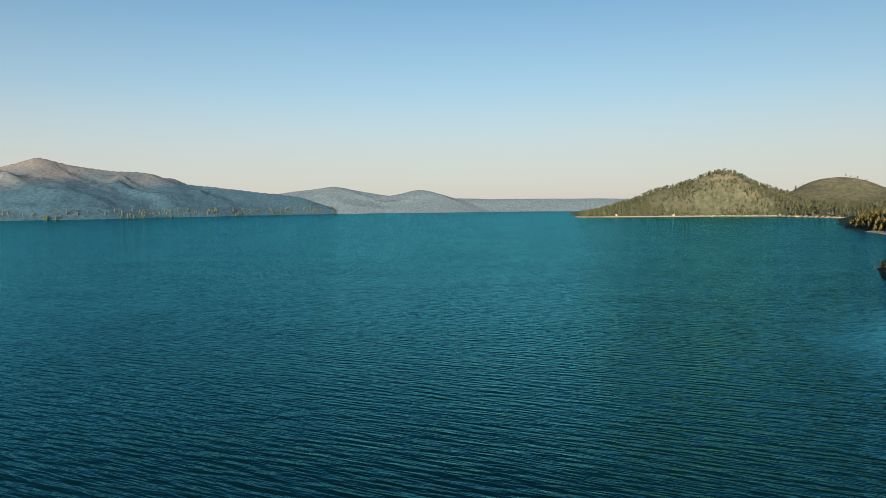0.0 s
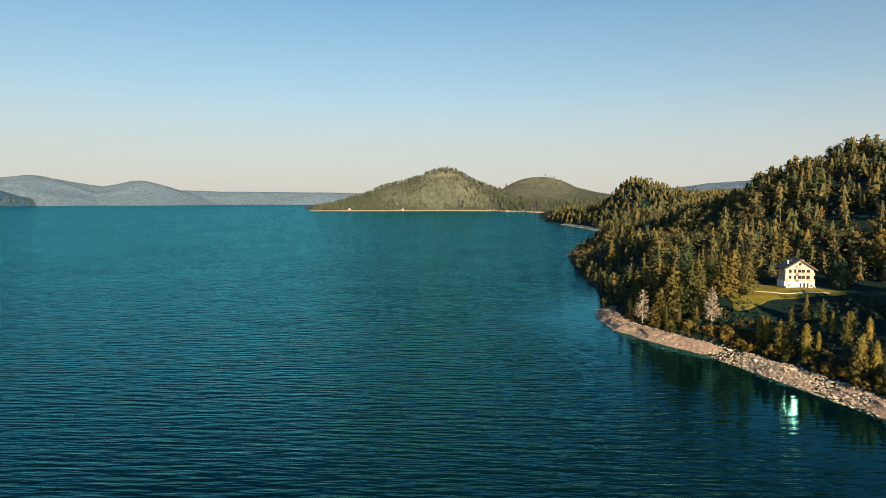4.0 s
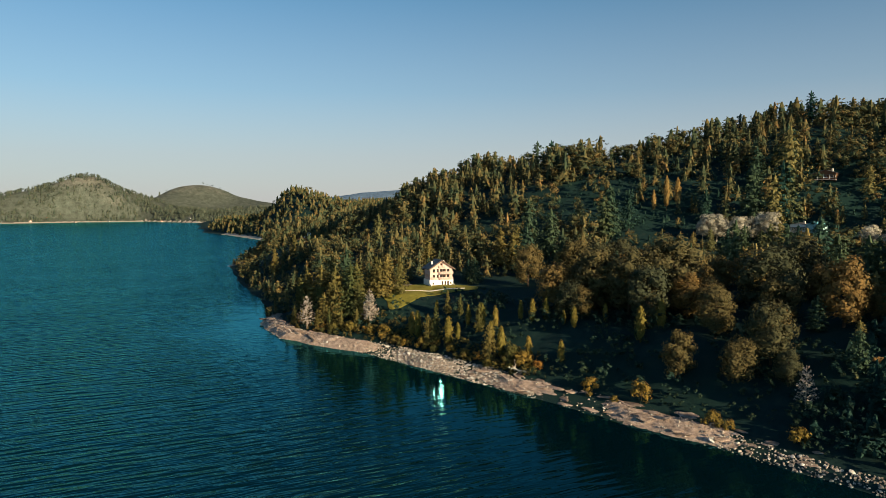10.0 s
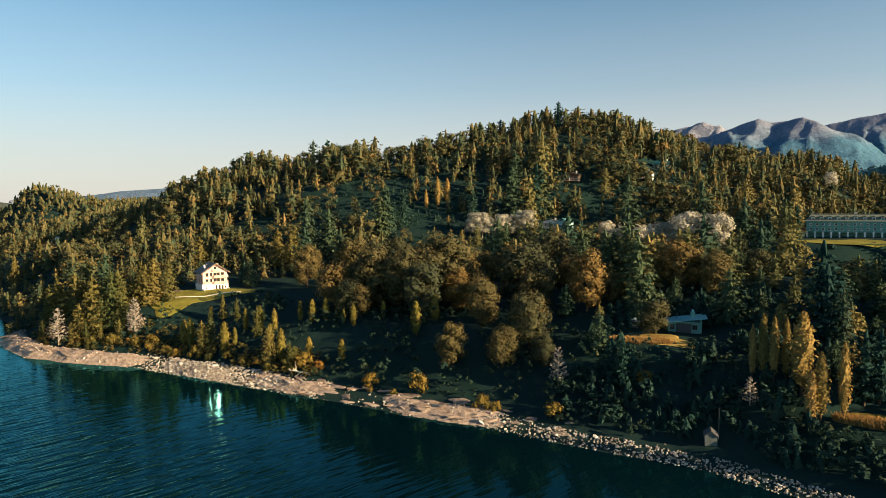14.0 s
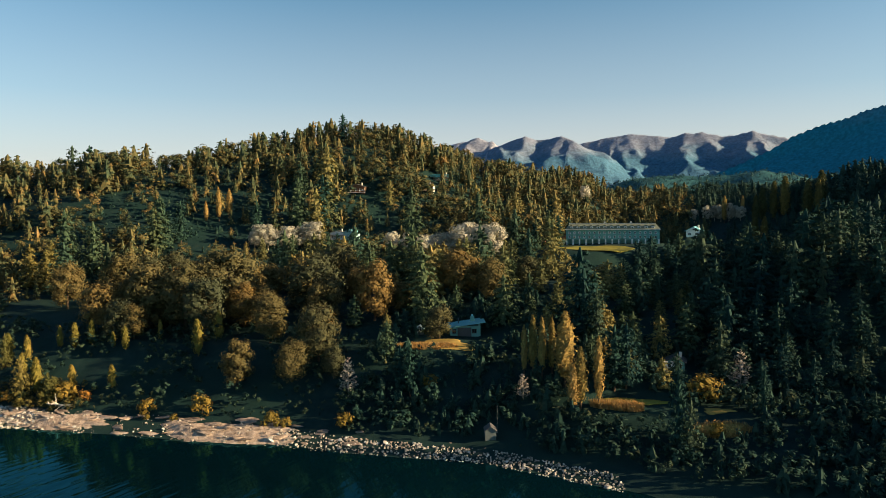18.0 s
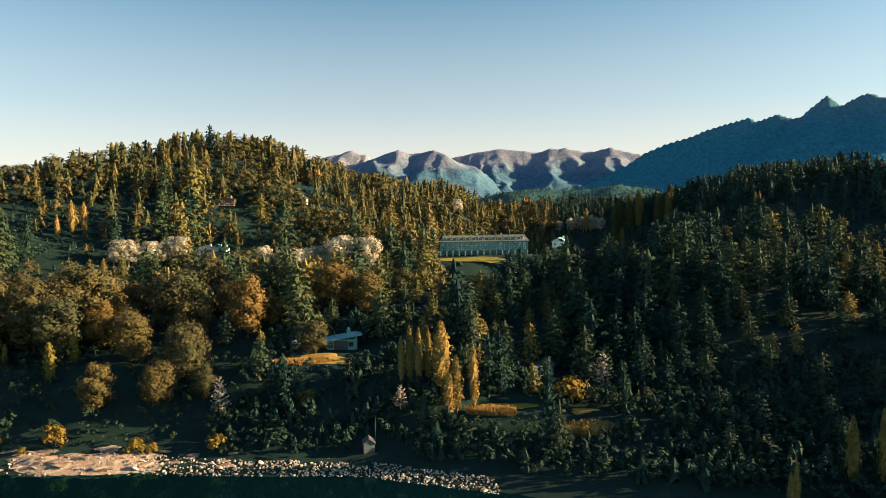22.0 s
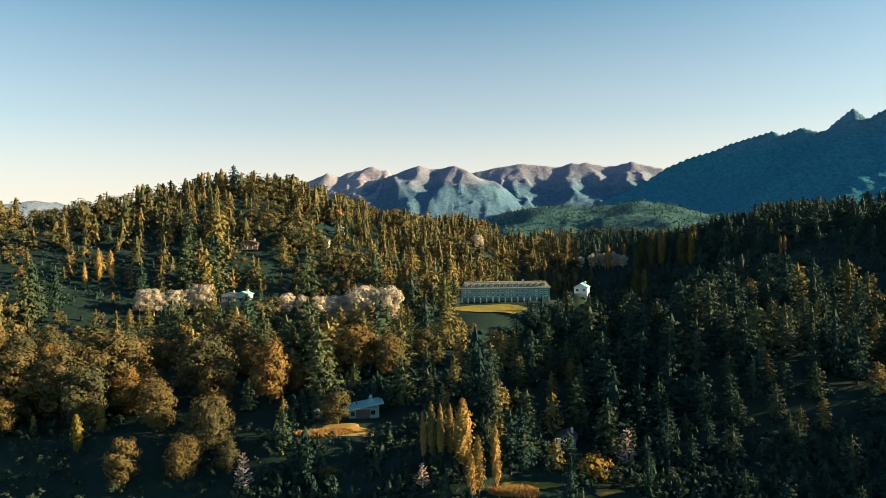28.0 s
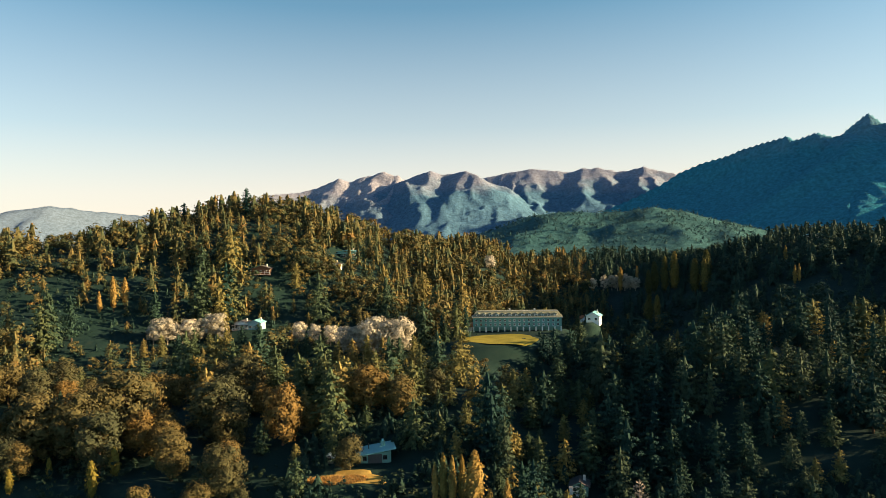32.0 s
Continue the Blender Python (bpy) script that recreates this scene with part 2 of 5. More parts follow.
SHRUBS = foliage("mixed_shrub_leaves", [(0.0, (0.04, 0.055, 0.025)), (0.4, (0.09, 0.085, 0.034)), (0.75, (0.16, 0.115, 0.04)), (1.0, (0.24, 0.14, 0.05))], joined=True)
# Greyed and blued leaves: haze over the bay is put into their colour.
HAZED_WOODS = foliage("hazed_woodland_leaves", [(0.0, (0.045, 0.072, 0.066)), (0.5, (0.074, 0.094, 0.074)), (1.0, (0.14, 0.132, 0.095))], 0.15, joined=True)
LAWN = plain("lawn", (0.19, 0.17, 0.035), 0.95, vary=0.35, scale=1.0, bump=0.4, spec=0.1)
REDEARTH = plain("red_earth", (0.34, 0.17, 0.11), 0.95, vary=0.25, scale=1.0, bump=0.4, spec=0.1)
DRYGRASS = plain("dry_grass", (0.30, 0.20, 0.06), 0.95, vary=0.4, scale=1.5, bump=0.5, spec=0.1)
# ---------------------------------------------------------------- lie of the land
COAST_X = [-6760, -3640, -2275, -2158, -1820, -1430, -1240.2, -1040, -936, -806, -614.9, -471.9, -353.6, -332.8, -300.3, -262.6, -237.9, -219.7, -180.7, -78, -22.1, 3.9, 39, 91, 182, 338, 780, 6760]
COAST_Y = [3770, 2470, 988, 900.9, 780, 600.6, 578.5, 538.2, 572, 429, 286, 227.5, 187.2, 179.4, 156, 145.6, 149.5, 154.7, 156, 155.3, 153.4, 144.3, 132.6, 117, 91, 52, -78, -1170]
BANK_D = [-520, -78, 0, 10.4, 16.9, 35.1, 58.5, 104, 182, 338, 650, 2600]
BANK_Z = [-52, -11.7, 0, 2.5, 5.5, 17.6, 20.8, 23.4, 29.9, 36.4, 39, 39]
# centre x, y, spread along x, y, height
HILLS = [
    (-162.5, 457.6, 104, 104, 64.4), (-266.5, 370.5, 91, 78, 31.7), (-78, 513.5, 91, 91, 14.6), (78, 585, 143, 117, 48),
    (195, 435.5, 91, 97.5, 55), (305.5, 325, 91, 91, 74.6), (-377, 364, 91, 78, 38.9), (13, 344.5, 71.5, 52, 9.8),
    (-117, 331.5, 65, 52, -3.8), (149.5, 338, 65, 65, 19.4), (-897, 702, 247, 156, 30.2), (-1144, 650, 90, 65, 48), (97.5, 247, 58.5, 52, 28.9),
    # The last two hills are unseen, added to cast shade on the right.
    (-585, 429, 156, 117, 19.1), (-26, 247, 65, 52, 9), (210, 182, 56, 52, 32), (138, 146, 32, 28, 36),
]
# levelled building plots: centre x, y, half-widths, height
PADS = [(11, 340, 30, 13, 41.8), (2, 316, 22, 16, 40.6), (-230, 211, 14, 9, 20.6), (-36, 203, 9, 7, 20.0), (-122, 336, 9, 8, 44.0), (48, 344, 5, 4, 44.5), (10, 174, 9, 5, 9.6), (-22, 161.5, 3, 2.5, 2.6)]


def smooth(a, b, v):
    u = np.clip((np.asarray(v, float) - a) / (b - a), 0, 1)
    return u * u * (3 - 2 * u)


def wobble(x, y, size, seed=0.0):
    """Cheap smooth unevenness between -1 and 1."""
    a, b = x / size + seed, y / size - 1.7 * seed
    return (np.sin(a + 1.3 * np.sin(b * 0.9)) + np.sin(b * 1.2 + 1.1 * np.sin(a * 1.1 + 2)) + np.sin(0.7 * (a + b) + 3 * seed)) / 3


def inland(x, y):
    """Metres from the water's edge, roughly, inland of it."""
    x = np.asarray(x, float)
    edge = np.interp(x, COAST_X, COAST_Y) + 1.2 * wobble(x, 0 * x, 7, 1) + 0.6 * wobble(x, 0 * x, 2.3, 4)
    slope = (np.interp(x + 12, COAST_X, COAST_Y) - np.interp(x - 12, COAST_X, COAST_Y)) / 24
    return (np.asarray(y, float) - edge) / np.sqrt(1 + slope * slope)


def land(x, y):
    """Height of the ground over the lake."""
    x, y = np.asarray(x, float), np.asarray(y, float)
    d = inland(x, y)
    low = 1 - 0.5 * smooth(-16, 32, x) * smooth(8, 18, d)
    z = np.interp(d, BANK_D, BANK_Z) * low
    rise = smooth(18, 98, d)
    for cx, cy, sx, sy, h in HILLS:
        z = z + h * rise * np.exp(-((x - cx) / sx) ** 2 - ((y - cy) / sy) ** 2)
    for cx, cy, rx, ry, pad in PADS:
        far = np.hypot((x - cx) / rx, (y - cy) / ry)
        z = z + (pad - z) * (1 - smooth(0.85, 1.6, far))
    return z + np.where(d > 5, 0.5 * wobble(x, y, 9, 2) * smooth(6, 40, d) + 0.2 * wobble(x, y, 2.5, 5) * smooth(4, 12, d), 0.0)


# ---------------------------------------------------------------- ground, lake, mountains
def mesh_from(name, verts, faces, mat, shade=False):
    me = bpy.data.meshes.new(name)
    me.from_pydata([tuple(v) for v in verts] if not isinstance(verts, np.ndarray) else verts.tolist(), [], faces if isinstance(faces, list) else faces.tolist())
    me.materials.append(mat)
    if shade:
        me.polygons.foreach_set("use_smooth", [True] * len(me.polygons))
    me.update()
    return me


def sheet(name, xs, ys, height, mat, keep=None):
    """A height field over the lines xs and ys."""
    gx, gy = np.meshgrid(xs, ys)
    gz = height(gx, gy)
    v = np.stack([gx.ravel(), gy.ravel(), gz.ravel()], 1)
    n, i = len(xs), np.arange(len(xs) * len(ys)).reshape(len(ys), len(xs))
    f = np.stack([i[:-1, :-1].ravel(), i[:-1, 1:].ravel(), i[1:, 1:].ravel(), i[1:, :-1].ravel()], 1)
    if keep is not None:
        k = keep(gx, gy, gz).ravel()
        f = f[k[f].any(1)]
    return new(name, mesh_from(name, v, f, mat, True))


def spread(*parts):
    return np.unique(np.round(np.concatenate([np.arange(a, b, s) for a, b, s in parts]), 3))


def part(name, data, mat=None, parent=None, label="", at=None):
    """Links a bmesh or mesh as one object under a thing or a part."""
    if isinstance(data, bmesh.types.BMesh):
        me = bpy.data.meshes.new(name)
        data.normal_update()
        data.to_mesh(me)
        data.free()
        if mat:
            me.materials.append(mat)
        data = me
    ob = new(name, data)
    if parent:
        ob.parent = parent
    if at is not None:
        ob.matrix_basis = at
    return tagged(ob, label=label)


def box(bm, x0, x1, y0, y1, z0, z1, bevel=0.0):
    """Adds a block to a bmesh."""
    vs = [bm.verts.new((x, y, z)) for z in (z0, z1) for x, y in ((x0, y0), (x1, y0), (x1, y1), (x0, y1))]
    fs = [bm.faces.new([vs[k] for k in q]) for q in ((3, 2, 1, 0), (4, 5, 6, 7), (0, 1, 5, 4), (1, 2, 6, 5), (2, 3, 7, 6), (3, 0, 4, 7))]
    if bevel:
        bmesh.ops.bevel(bm, geom=list({e for f in fs for e in f.edges}), offset=bevel, segments=1, affect="EDGES")


def block(x0, x1, y0, y1, z0, z1, bevel=0.0):
    bm = bmesh.new()
    box(bm, x0, x1, y0, y1, z0, z1, bevel)
    return bm


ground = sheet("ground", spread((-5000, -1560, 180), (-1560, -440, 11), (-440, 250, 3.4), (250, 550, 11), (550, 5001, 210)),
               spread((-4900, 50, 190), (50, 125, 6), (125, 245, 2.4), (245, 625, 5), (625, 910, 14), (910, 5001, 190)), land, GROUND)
tagged(ground, "wooded hillside ground of soil, moss and grass above the lake, tree shade in its colour", "ground", kind="structure")
lake = new("water", mesh_from("water", [(-5000, -5000, 0), (5000, -5000, 0), (5000, 4900, 0), (-5000, 4900, 0)], [(0, 1, 2, 3)], WATER))
tagged(lake, "wind-rippled dark teal lake water", "lake", kind="structure")


# ---------------------------------------------------------------- plants
def leaf_cards(rng, c, size, out, up=0.0, loose=0.45, along=None, tufts=False):
    """Small leaf clumps at the points c, facing roughly along out: four-cornered, or three-cornered tufts."""
    n = len(c)
    face = out + rng.normal(0, loose, (n, 3))
    face /= np.linalg.norm(face, axis=1)[:, None] + 1e-9
    a = rng.normal(size=(n, 3)) if along is None else along + rng.normal(0, 0.3, (n, 3))
    a[:, 2] += up
    a -= face * (a * face).sum(1)[:, None]
    a /= np.linalg.norm(a, axis=1)[:, None] + 1e-9
    b = np.cross(face, a)
    s = size * rng.uniform(0.6, 1.4, (n, 1))
    a, b = a * s, b * s * rng.uniform(0.35, 0.75, (n, 1))
    if tufts:
        v = np.stack([c - 0.7 * a + b, c - 0.7 * a - b, c + a], 1).reshape(-1, 3)
        return v, np.arange(3 * n).reshape(-1, 3)
    v = np.stack([c - a, c - 0.15 * a + b, c + a, c + 0.2 * a - b], 1).reshape(-1, 3)
    q = 4 * np.arange(n)[:, None]
    return v, np.concatenate([q + [0, 1, 2], q + [0, 2, 3]])


def joined(*pieces):
    vs, fs, k = [], [], 0
    for v, f in pieces:
        vs.append(v)
        fs.append(np.asarray(f) + k)
        k += len(v)
    return np.concatenate(vs), np.concatenate(fs)


def skirt(rng, z0, r0, z1, r1, n, turn, jag):
    """One drooping tier: an inner ring at z0 and a jagged rim at z1."""
    a = turn + 6.2832 * np.arange(n) / n
    edge = r1 * np.where(np.arange(n) % 2 == 0, 1.0 + jag * 0.5, 1.0 - jag) * rng.uniform(0.75, 1.25, n)
    drop = z1 + (z0 - z1) * np.where(np.arange(n) % 2 == 0, -0.12, 0.3) * rng.uniform(0.5, 1.5, n)
    top = np.stack([r0 * np.cos(a), r0 * np.sin(a), 0 * a + z0], 1)
    rim = np.stack([edge * np.cos(a), edge * np.sin(a), drop], 1)
    k = np.arange(n)
    m = (k + 1) % n
    return np.concatenate([top, rim]), np.concatenate([np.stack([k, n + k, n + m], 1), np.stack([k, n + m, m], 1)])


def crown_boughs(rng, h, r, boughs, per, size, foot=0.05, power=0.7, droop=0.3, core=0.55, tiers=5, sides=8, blunt=0.12, tufts=True):
    """A conifer crown of single boughs in a spiral, each a fan of needle sprays, round a ragged core."""
    k = np.arange(boughs)
    u = 1 - (1 - 0.985 * (k + 0.5) / boughs) ** 0.62
    a = 2.39996 * k + rng.normal(0, 0.3, boughs)
    taper = (1 - u) ** power * (1 - blunt) + blunt * np.sqrt(np.clip(1 - u * u, 0, 1))
    reach = r * taper * rng.uniform(0.68, 1.2, boughs) * (0.72 + 0.28 * smooth(0.0, 0.14, u))
    pieces = []
    for i in range(tiers):
        u0, u1 = min(1.0, (i + 1.5) / (tiers + 0.3)), i / tiers
        rim = core * r * ((1 - u1) ** power * (1 - blunt) + blunt * math.sqrt(1 - u1 * u1))
        pieces.append(skirt(rng, h * (foot + (1 - foot) * u0), 0.2 * rim, h * (foot + (1 - foot) * u1), rim, sides, rng.uniform(0, 6), 0.35))
    j = np.repeat(k, per)
    w = rng.uniform(0.42, 1.06, len(j))
    d = np.stack([np.cos(a), np.sin(a), 0 * a], 1)[j]
    side = np.stack([-d[:, 1], d[:, 0], 0 * w], 1)
    off = rng.normal(0, 1, len(j)) * (0.26 * reach[j] * (1.2 - w) + 0.3 * size)
    lift = (0.5 * u - droop)[j] * reach[j] * w + rng.normal(0, 0.35 * size, len(j))
    c = d * (reach[j] * w)[:, None] + side * off[:, None]
    c[:, 2] = h * (foot + (1 - foot) * u[j]) + lift
    along = d + side * (np.sign(off) * 0.5)[:, None]
    along[:, 2] = 0.5 * u[j] - droop
    pieces.append(leaf_cards(rng, c, size, 0.7 * d + np.array([0, 0, 0.55]), 0.0, 0.34, along, tufts))
    tip = np.zeros((6, 3))
    tip[:, 2] = h * np.linspace(0.9, 0.98, 6)
    pieces.append(leaf_cards(rng, tip, size * 0.8, rng.normal(size=(6, 3)), 2.0, 0.3))
    return joined(*pieces)


def blob(rng, c, r, flat=0.85, fine=True):
    """A lumpy twenty-to-eighty-sided clod."""
    bm = bmesh.new()
    bmesh.ops.create_icosphere(bm, subdivisions=2 if fine else 1, radius=1)
    v = np.array([q.co for q in bm.verts])
    f = np.array([[q.index for q in t.verts] for t in bm.faces])
    bm.free()
    v = v * (1 + rng.normal(0, 0.13, (len(v), 1))) * r * np.array([1, 1, flat])
    return v + np.asarray(c), f


def crown_round(rng, h, r, n, size, lumps=9, foot=0.25, fine=False, core=0.52):
    """An uneven broad crown of several lumps; height h over the foot of the tree."""
    mid = h * (foot + 1) / 2
    tall = h * (1 - foot) / 2
    lump = []
    for k in range(lumps):
        a, e = 2.39996 * k + rng.uniform(-0.5, 0.5), 1 - 2.0 * (k + 0.5) / lumps + rng.uniform(-0.1, 0.1)
        q = r * rng.uniform(0.50, 0.70) * math.sqrt(max(0.05, 1 - (0.85 if e > 0 else 0.35) * e * e))
        lump.append((q * math.cos(a), q * math.sin(a), mid + e * tall * 0.72, r * rng.uniform(0.30, 0.46)))
    lump.append((0, 0, mid + tall * 0.5, r * 0.44))
    pieces = [blob(rng, q[:3], q[3] * core, fine=fine) for q in lump]
    lump = np.array(lump)
    k = rng.integers(0, len(lump), n)
    w = rng.normal(size=(n, 3))
    w /= np.linalg.norm(w, axis=1)[:, None]
    c = lump[k, :3] + w * lump[k, 3:4] * rng.uniform(0.74, 1.18, (n, 1)) * np.array([1, 1, 0.9])
    whole = (c - np.array([0, 0, mid])) / np.array([r, r, tall])
    keep = (w * whole).sum(1) > -0.15
    c, w, whole = c[keep], w[keep], whole[keep]
    pieces.append(leaf_cards(rng, c, size, 0.6 * w + 0.7 * whole + np.array([0, 0, 0.1]), 0.5, 0.30, None, True))
    return joined(*pieces)


def crown_column(rng, h, r, n, size, foot=0.12, power=0.7, rings=8, sides=8, core=True):
    """A narrow upright crown, as of a poplar or a cypress, of rising sprigs."""
    def profile(u):
        return np.sin(np.pi * np.clip(u * 0.90 + 0.08, 0, 1)) ** power * (1 - 0.3 * u)

    pieces = []
    if core:
        v = [(0, 0, h * foot)]
        for i in range(1, rings):
            u = i / rings
            for k in range(sides):
                a = 6.2832 * k / sides + 0.4 * i
                q = r * float(profile(u)) * rng.uniform(0.45, 0.85)
                v.append((q * math.cos(a), q * math.sin(a), h * (foot + (1 - foot) * u)))
        v.append((0, 0, h * 0.97))
        f = []
        for k in range(sides):
            f.append((0, 1 + (k + 1) % sides, 1 + k))
            for i in range(rings - 2):
                a, b = 1 + i * sides + k, 1 + i * sides + (k + 1) % sides
                f += [(a, b, b + sides), (a, b + sides, a + sides)]
            f.append((len(v) - 1, 1 + (rings - 2) * sides + k, 1 + (rings - 2) * sides + (k + 1) % sides))
        pieces.append((np.array(v, float), np.array(f)))
    u = rng.uniform(0, 1, n) ** 0.85
    a = rng.uniform(0, 6.2832, n)
    q = r * profile(u) * (0.85 + 0.15 * np.sin(u * 37 + a * 3)) * rng.uniform(0.66, 1.2, n)
    out = np.stack([np.cos(a), np.sin(a), 0 * a + 0.2], 1)
    pieces.append(leaf_cards(rng, np.stack([q * np.cos(a), q * np.sin(a), h * (foot + (1 - foot) * u)], 1), size, out, 1.6))
    return joined(*pieces)


def trunk_mesh(rng, h, r, limbs=0, lean=0.03, reach=0.4, sides=6, first=0.3, rise=(0.5, 0.9)):
    """A tapered, slightly crooked trunk with limbs."""
    v, f = [], []

    def tube(pts, r0, r1, n):
        b = len(v)
        for i, p in enumerate(pts):
            q = r0 + (r1 - r0) * i / (len(pts) - 1)
            for k in range(n):
                a = 6.283 * k / n
                v.append((p[0] + q * math.cos(a), p[1] + q * math.sin(a), p[2]))
        for i in range(len(pts) - 1):
            for k in range(n):
                f.append((b + i * n + k, b + i * n + (k + 1) % n, b + (i + 1) * n + (k + 1) % n, b + (i + 1) * n + k))

    line = [(rng.normal(0, lean) * h * s, rng.normal(0, lean) * h * s, h * s - (0.6 if s == 0 else 0)) for s in (0, 0.15, 0.4, 0.7, 1.0)]
    tube(line, r, r * 0.15, sides)
    for i in range(limbs):
        s = first + (0.95 - first) * (i + 0.5) / limbs
        a, le = rng.uniform(0, 6.283), reach * h * (1.1 - s) * rng.uniform(0.6, 1.2)
        lift = rng.uniform(*rise)
        o = np.array([np.interp(s, (0, 0.15, 0.4, 0.7, 1.0), [p[k] for p in line]) for k in range(3)])
        e = o + np.array([math.cos(a) * le, math.sin(a) * le, lift * le])
        m = (o + e) / 2 + np.array([0, 0, -0.08 * le])
        tube([o, m, e], r * 0.4 * (1.1 - s), r * 0.07, 4)
        for _ in range(2):
            w = rng.normal(size=3) * 0.3 * le + np.array([0, 0, 0.25 * le])
            tube([m, m + w * 0.6, m + w], r * 0.15 * (1.1 - s), r * 0.04, 3)
    return v, f


def tree_kind(name, label, category, bark, leaf, seeds, trunk, crown):
    """Prototypes of one kind, far below ground out of sight; returns root empties, one metre of scale 1."""
    out = []
    for s in seeds:
        rng = np.random.default_rng(s)
        out.append((mesh_from(name + "_trunk", *trunk(rng), bark), mesh_from(name + "_crown", *crown(rng), leaf)))
    return name, label, category, out


planted = []


def plant(kind, which, x, y, size=1.0, wide=1.0, turn=0.0, label="", group="", sink=0.15, z=None):
    """One tree, standing on the ground: an empty with trunk and crown."""
    name, text, category, protos = kind
    root = new(name)
    z = float(land(x, y)) if z is None else z
    root.matrix_basis = Matrix.Translation((x, y, z - sink)) @ Matrix.Rotation(turn, 4, "Z") @ Matrix.Diagonal((size * wide, size * wide, size, 1))
    t, c = protos[which % len(protos)]
    part("trunk", t, None, root)
    part("crown", c, None, root)
    tagged(root, label or text, category, group)
    planted.append((x, y))
    return root


CONIFER = tree_kind("conifer", "dark green conifer with drooping branches on the slope", "conifer tree", BARK, NEEDLES, range(11, 19),
                    lambda g: trunk_mesh(g, 13.5, 0.26, 0, 0.004), lambda g: crown_boughs(g, 14.5, 4.6 * g.uniform(0.8, 1.25), int(g.integers(60, 76)), 16, 0.42, power=g.uniform(0.55, 0.95), droop=g.uniform(0.0, 0.4), core=0.36, blunt=g.uniform(0.15, 0.6)))
PINE = tree_kind("pine", "tall dark pine with heavy layered boughs", "conifer tree", BARK, NEEDLES_DARK, range(21, 28),
                 lambda g: trunk_mesh(g, 19, 0.38, 0, 0.005), lambda g: crown_boughs(g, 20, 5.2 * g.uniform(0.85, 1.2), int(g.integers(48, 62)), 18, 0.54, 0.10, g.uniform(0.4, 0.8), g.uniform(0.0, 0.35), 0.34, blunt=g.uniform(0.25, 0.9)))
# Golden-olive needles: low sunlight on these conifers is put into their colour.
SUNLIT_CONIFER = tree_kind("sunlit_conifer", "broad conifer on the rocky point, sunlight put into its olive needles", "conifer tree", BARK, foliage("sunlit_needles", [(0.0, (0.065, 0.078, 0.032)), (0.5, (0.125, 0.115, 0.042)), (1.0, (0.21, 0.16, 0.055))], 0.2), range(91, 96),
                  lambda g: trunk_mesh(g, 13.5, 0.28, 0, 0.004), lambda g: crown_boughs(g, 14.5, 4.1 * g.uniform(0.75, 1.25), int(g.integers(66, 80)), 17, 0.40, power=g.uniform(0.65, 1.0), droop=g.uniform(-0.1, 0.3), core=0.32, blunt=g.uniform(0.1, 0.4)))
BROADLEAF = tree_kind("broadleaf_tree", "broad round tree with rusty autumn leaves", "tree", BARK, LEAVES, range(31, 38),
                      lambda g: trunk_mesh(g, 8.5, 0.3, 9, 0.03), lambda g: crown_round(g, 12, 4.3 * g.uniform(0.8, 1.2), 4200, 0.26, 19, 0.04))
POPLAR = tree_kind("poplar", "slender golden autumn poplar lit by low sun", "poplar tree", BARK, GOLD, range(41, 45),
                   lambda g: trunk_mesh(g, 14, 0.24, 6, 0.004, 0.12), lambda g: crown_column(g, 16, 1.7 * g.uniform(0.9, 1.2), 900, 0.24))
OLIVE_POPLAR = tree_kind("poplar", "tall olive poplar turning yellow on the slope", "poplar tree", BARK, foliage("olive_leaves", [(0.0, (0.055, 0.066, 0.03)), (0.6, (0.10, 0.095, 0.037)), (1.0, (0.17, 0.135, 0.045))], 0.2), range(45, 49),
                   lambda g: trunk_mesh(g, 14, 0.24, 6, 0.004, 0.12), lambda g: crown_column(g, 16, 2.5 * g.uniform(0.85, 1.2), 1300, 0.26, 0.05, 0.55))
CYPRESS = tree_kind("cypress", "small pointed yellow-green cypress", "cypress tree", BARK, foliage("cypress_leaves", [(0.0, (0.10, 0.095, 0.026)), (0.5, (0.16, 0.13, 0.034)), (1.0, (0.22, 0.16, 0.045))]), range(51, 54),
                    lambda g: trunk_mesh(g, 5, 0.12, 0, 0.004), lambda g: crown_column(g, 6, 1.25, 420, 0.16, 0.06, 0.55))
SILVERTREE = tree_kind("silver_poplar", "silvery-white topped poplar in a row", "poplar tree", PALE_BARK, SILVER, range(61, 65),
                       lambda g: trunk_mesh(g, 11, 0.22, 8, 0.015, 0.25), lambda g: crown_round(g, 13, 3.3 * g.uniform(0.85, 1.15), 2600, 0.30, 14, 0.12, core=0.4))
GREYTREE = tree_kind("bare_tree", "leafless pale grey tree with fine upright twigs", "bare tree", PALE_BARK, GREYTWIG, range(71, 74),
                     lambda g: trunk_mesh(g, 7.5, 0.16, 14, 0.02, 0.35, first=0.2), lambda g: crown_boughs(g, 8.5, 2.2 * g.uniform(0.85, 1.15), 46, 16, 0.20, 0.12, 0.8, -0.35, 0.06, blunt=0.15))
BUSH = tree_kind("bush", "rounded ochre shrub on the bank", "bush", BARK, foliage("shrub_leaves", [(0.0, (0.06, 0.065, 0.025)), (0.4, (0.12, 0.10, 0.03)), (0.8, (0.21, 0.14, 0.035)), (1.0, (0.26, 0.13, 0.035))]), range(81, 85),
                 lambda g: trunk_mesh(g, 1.2, 0.07, 6, 0.05, 0.6), lambda g: crown_round(g, 2.4, 1.6, 600, 0.15, 8, 0.0))


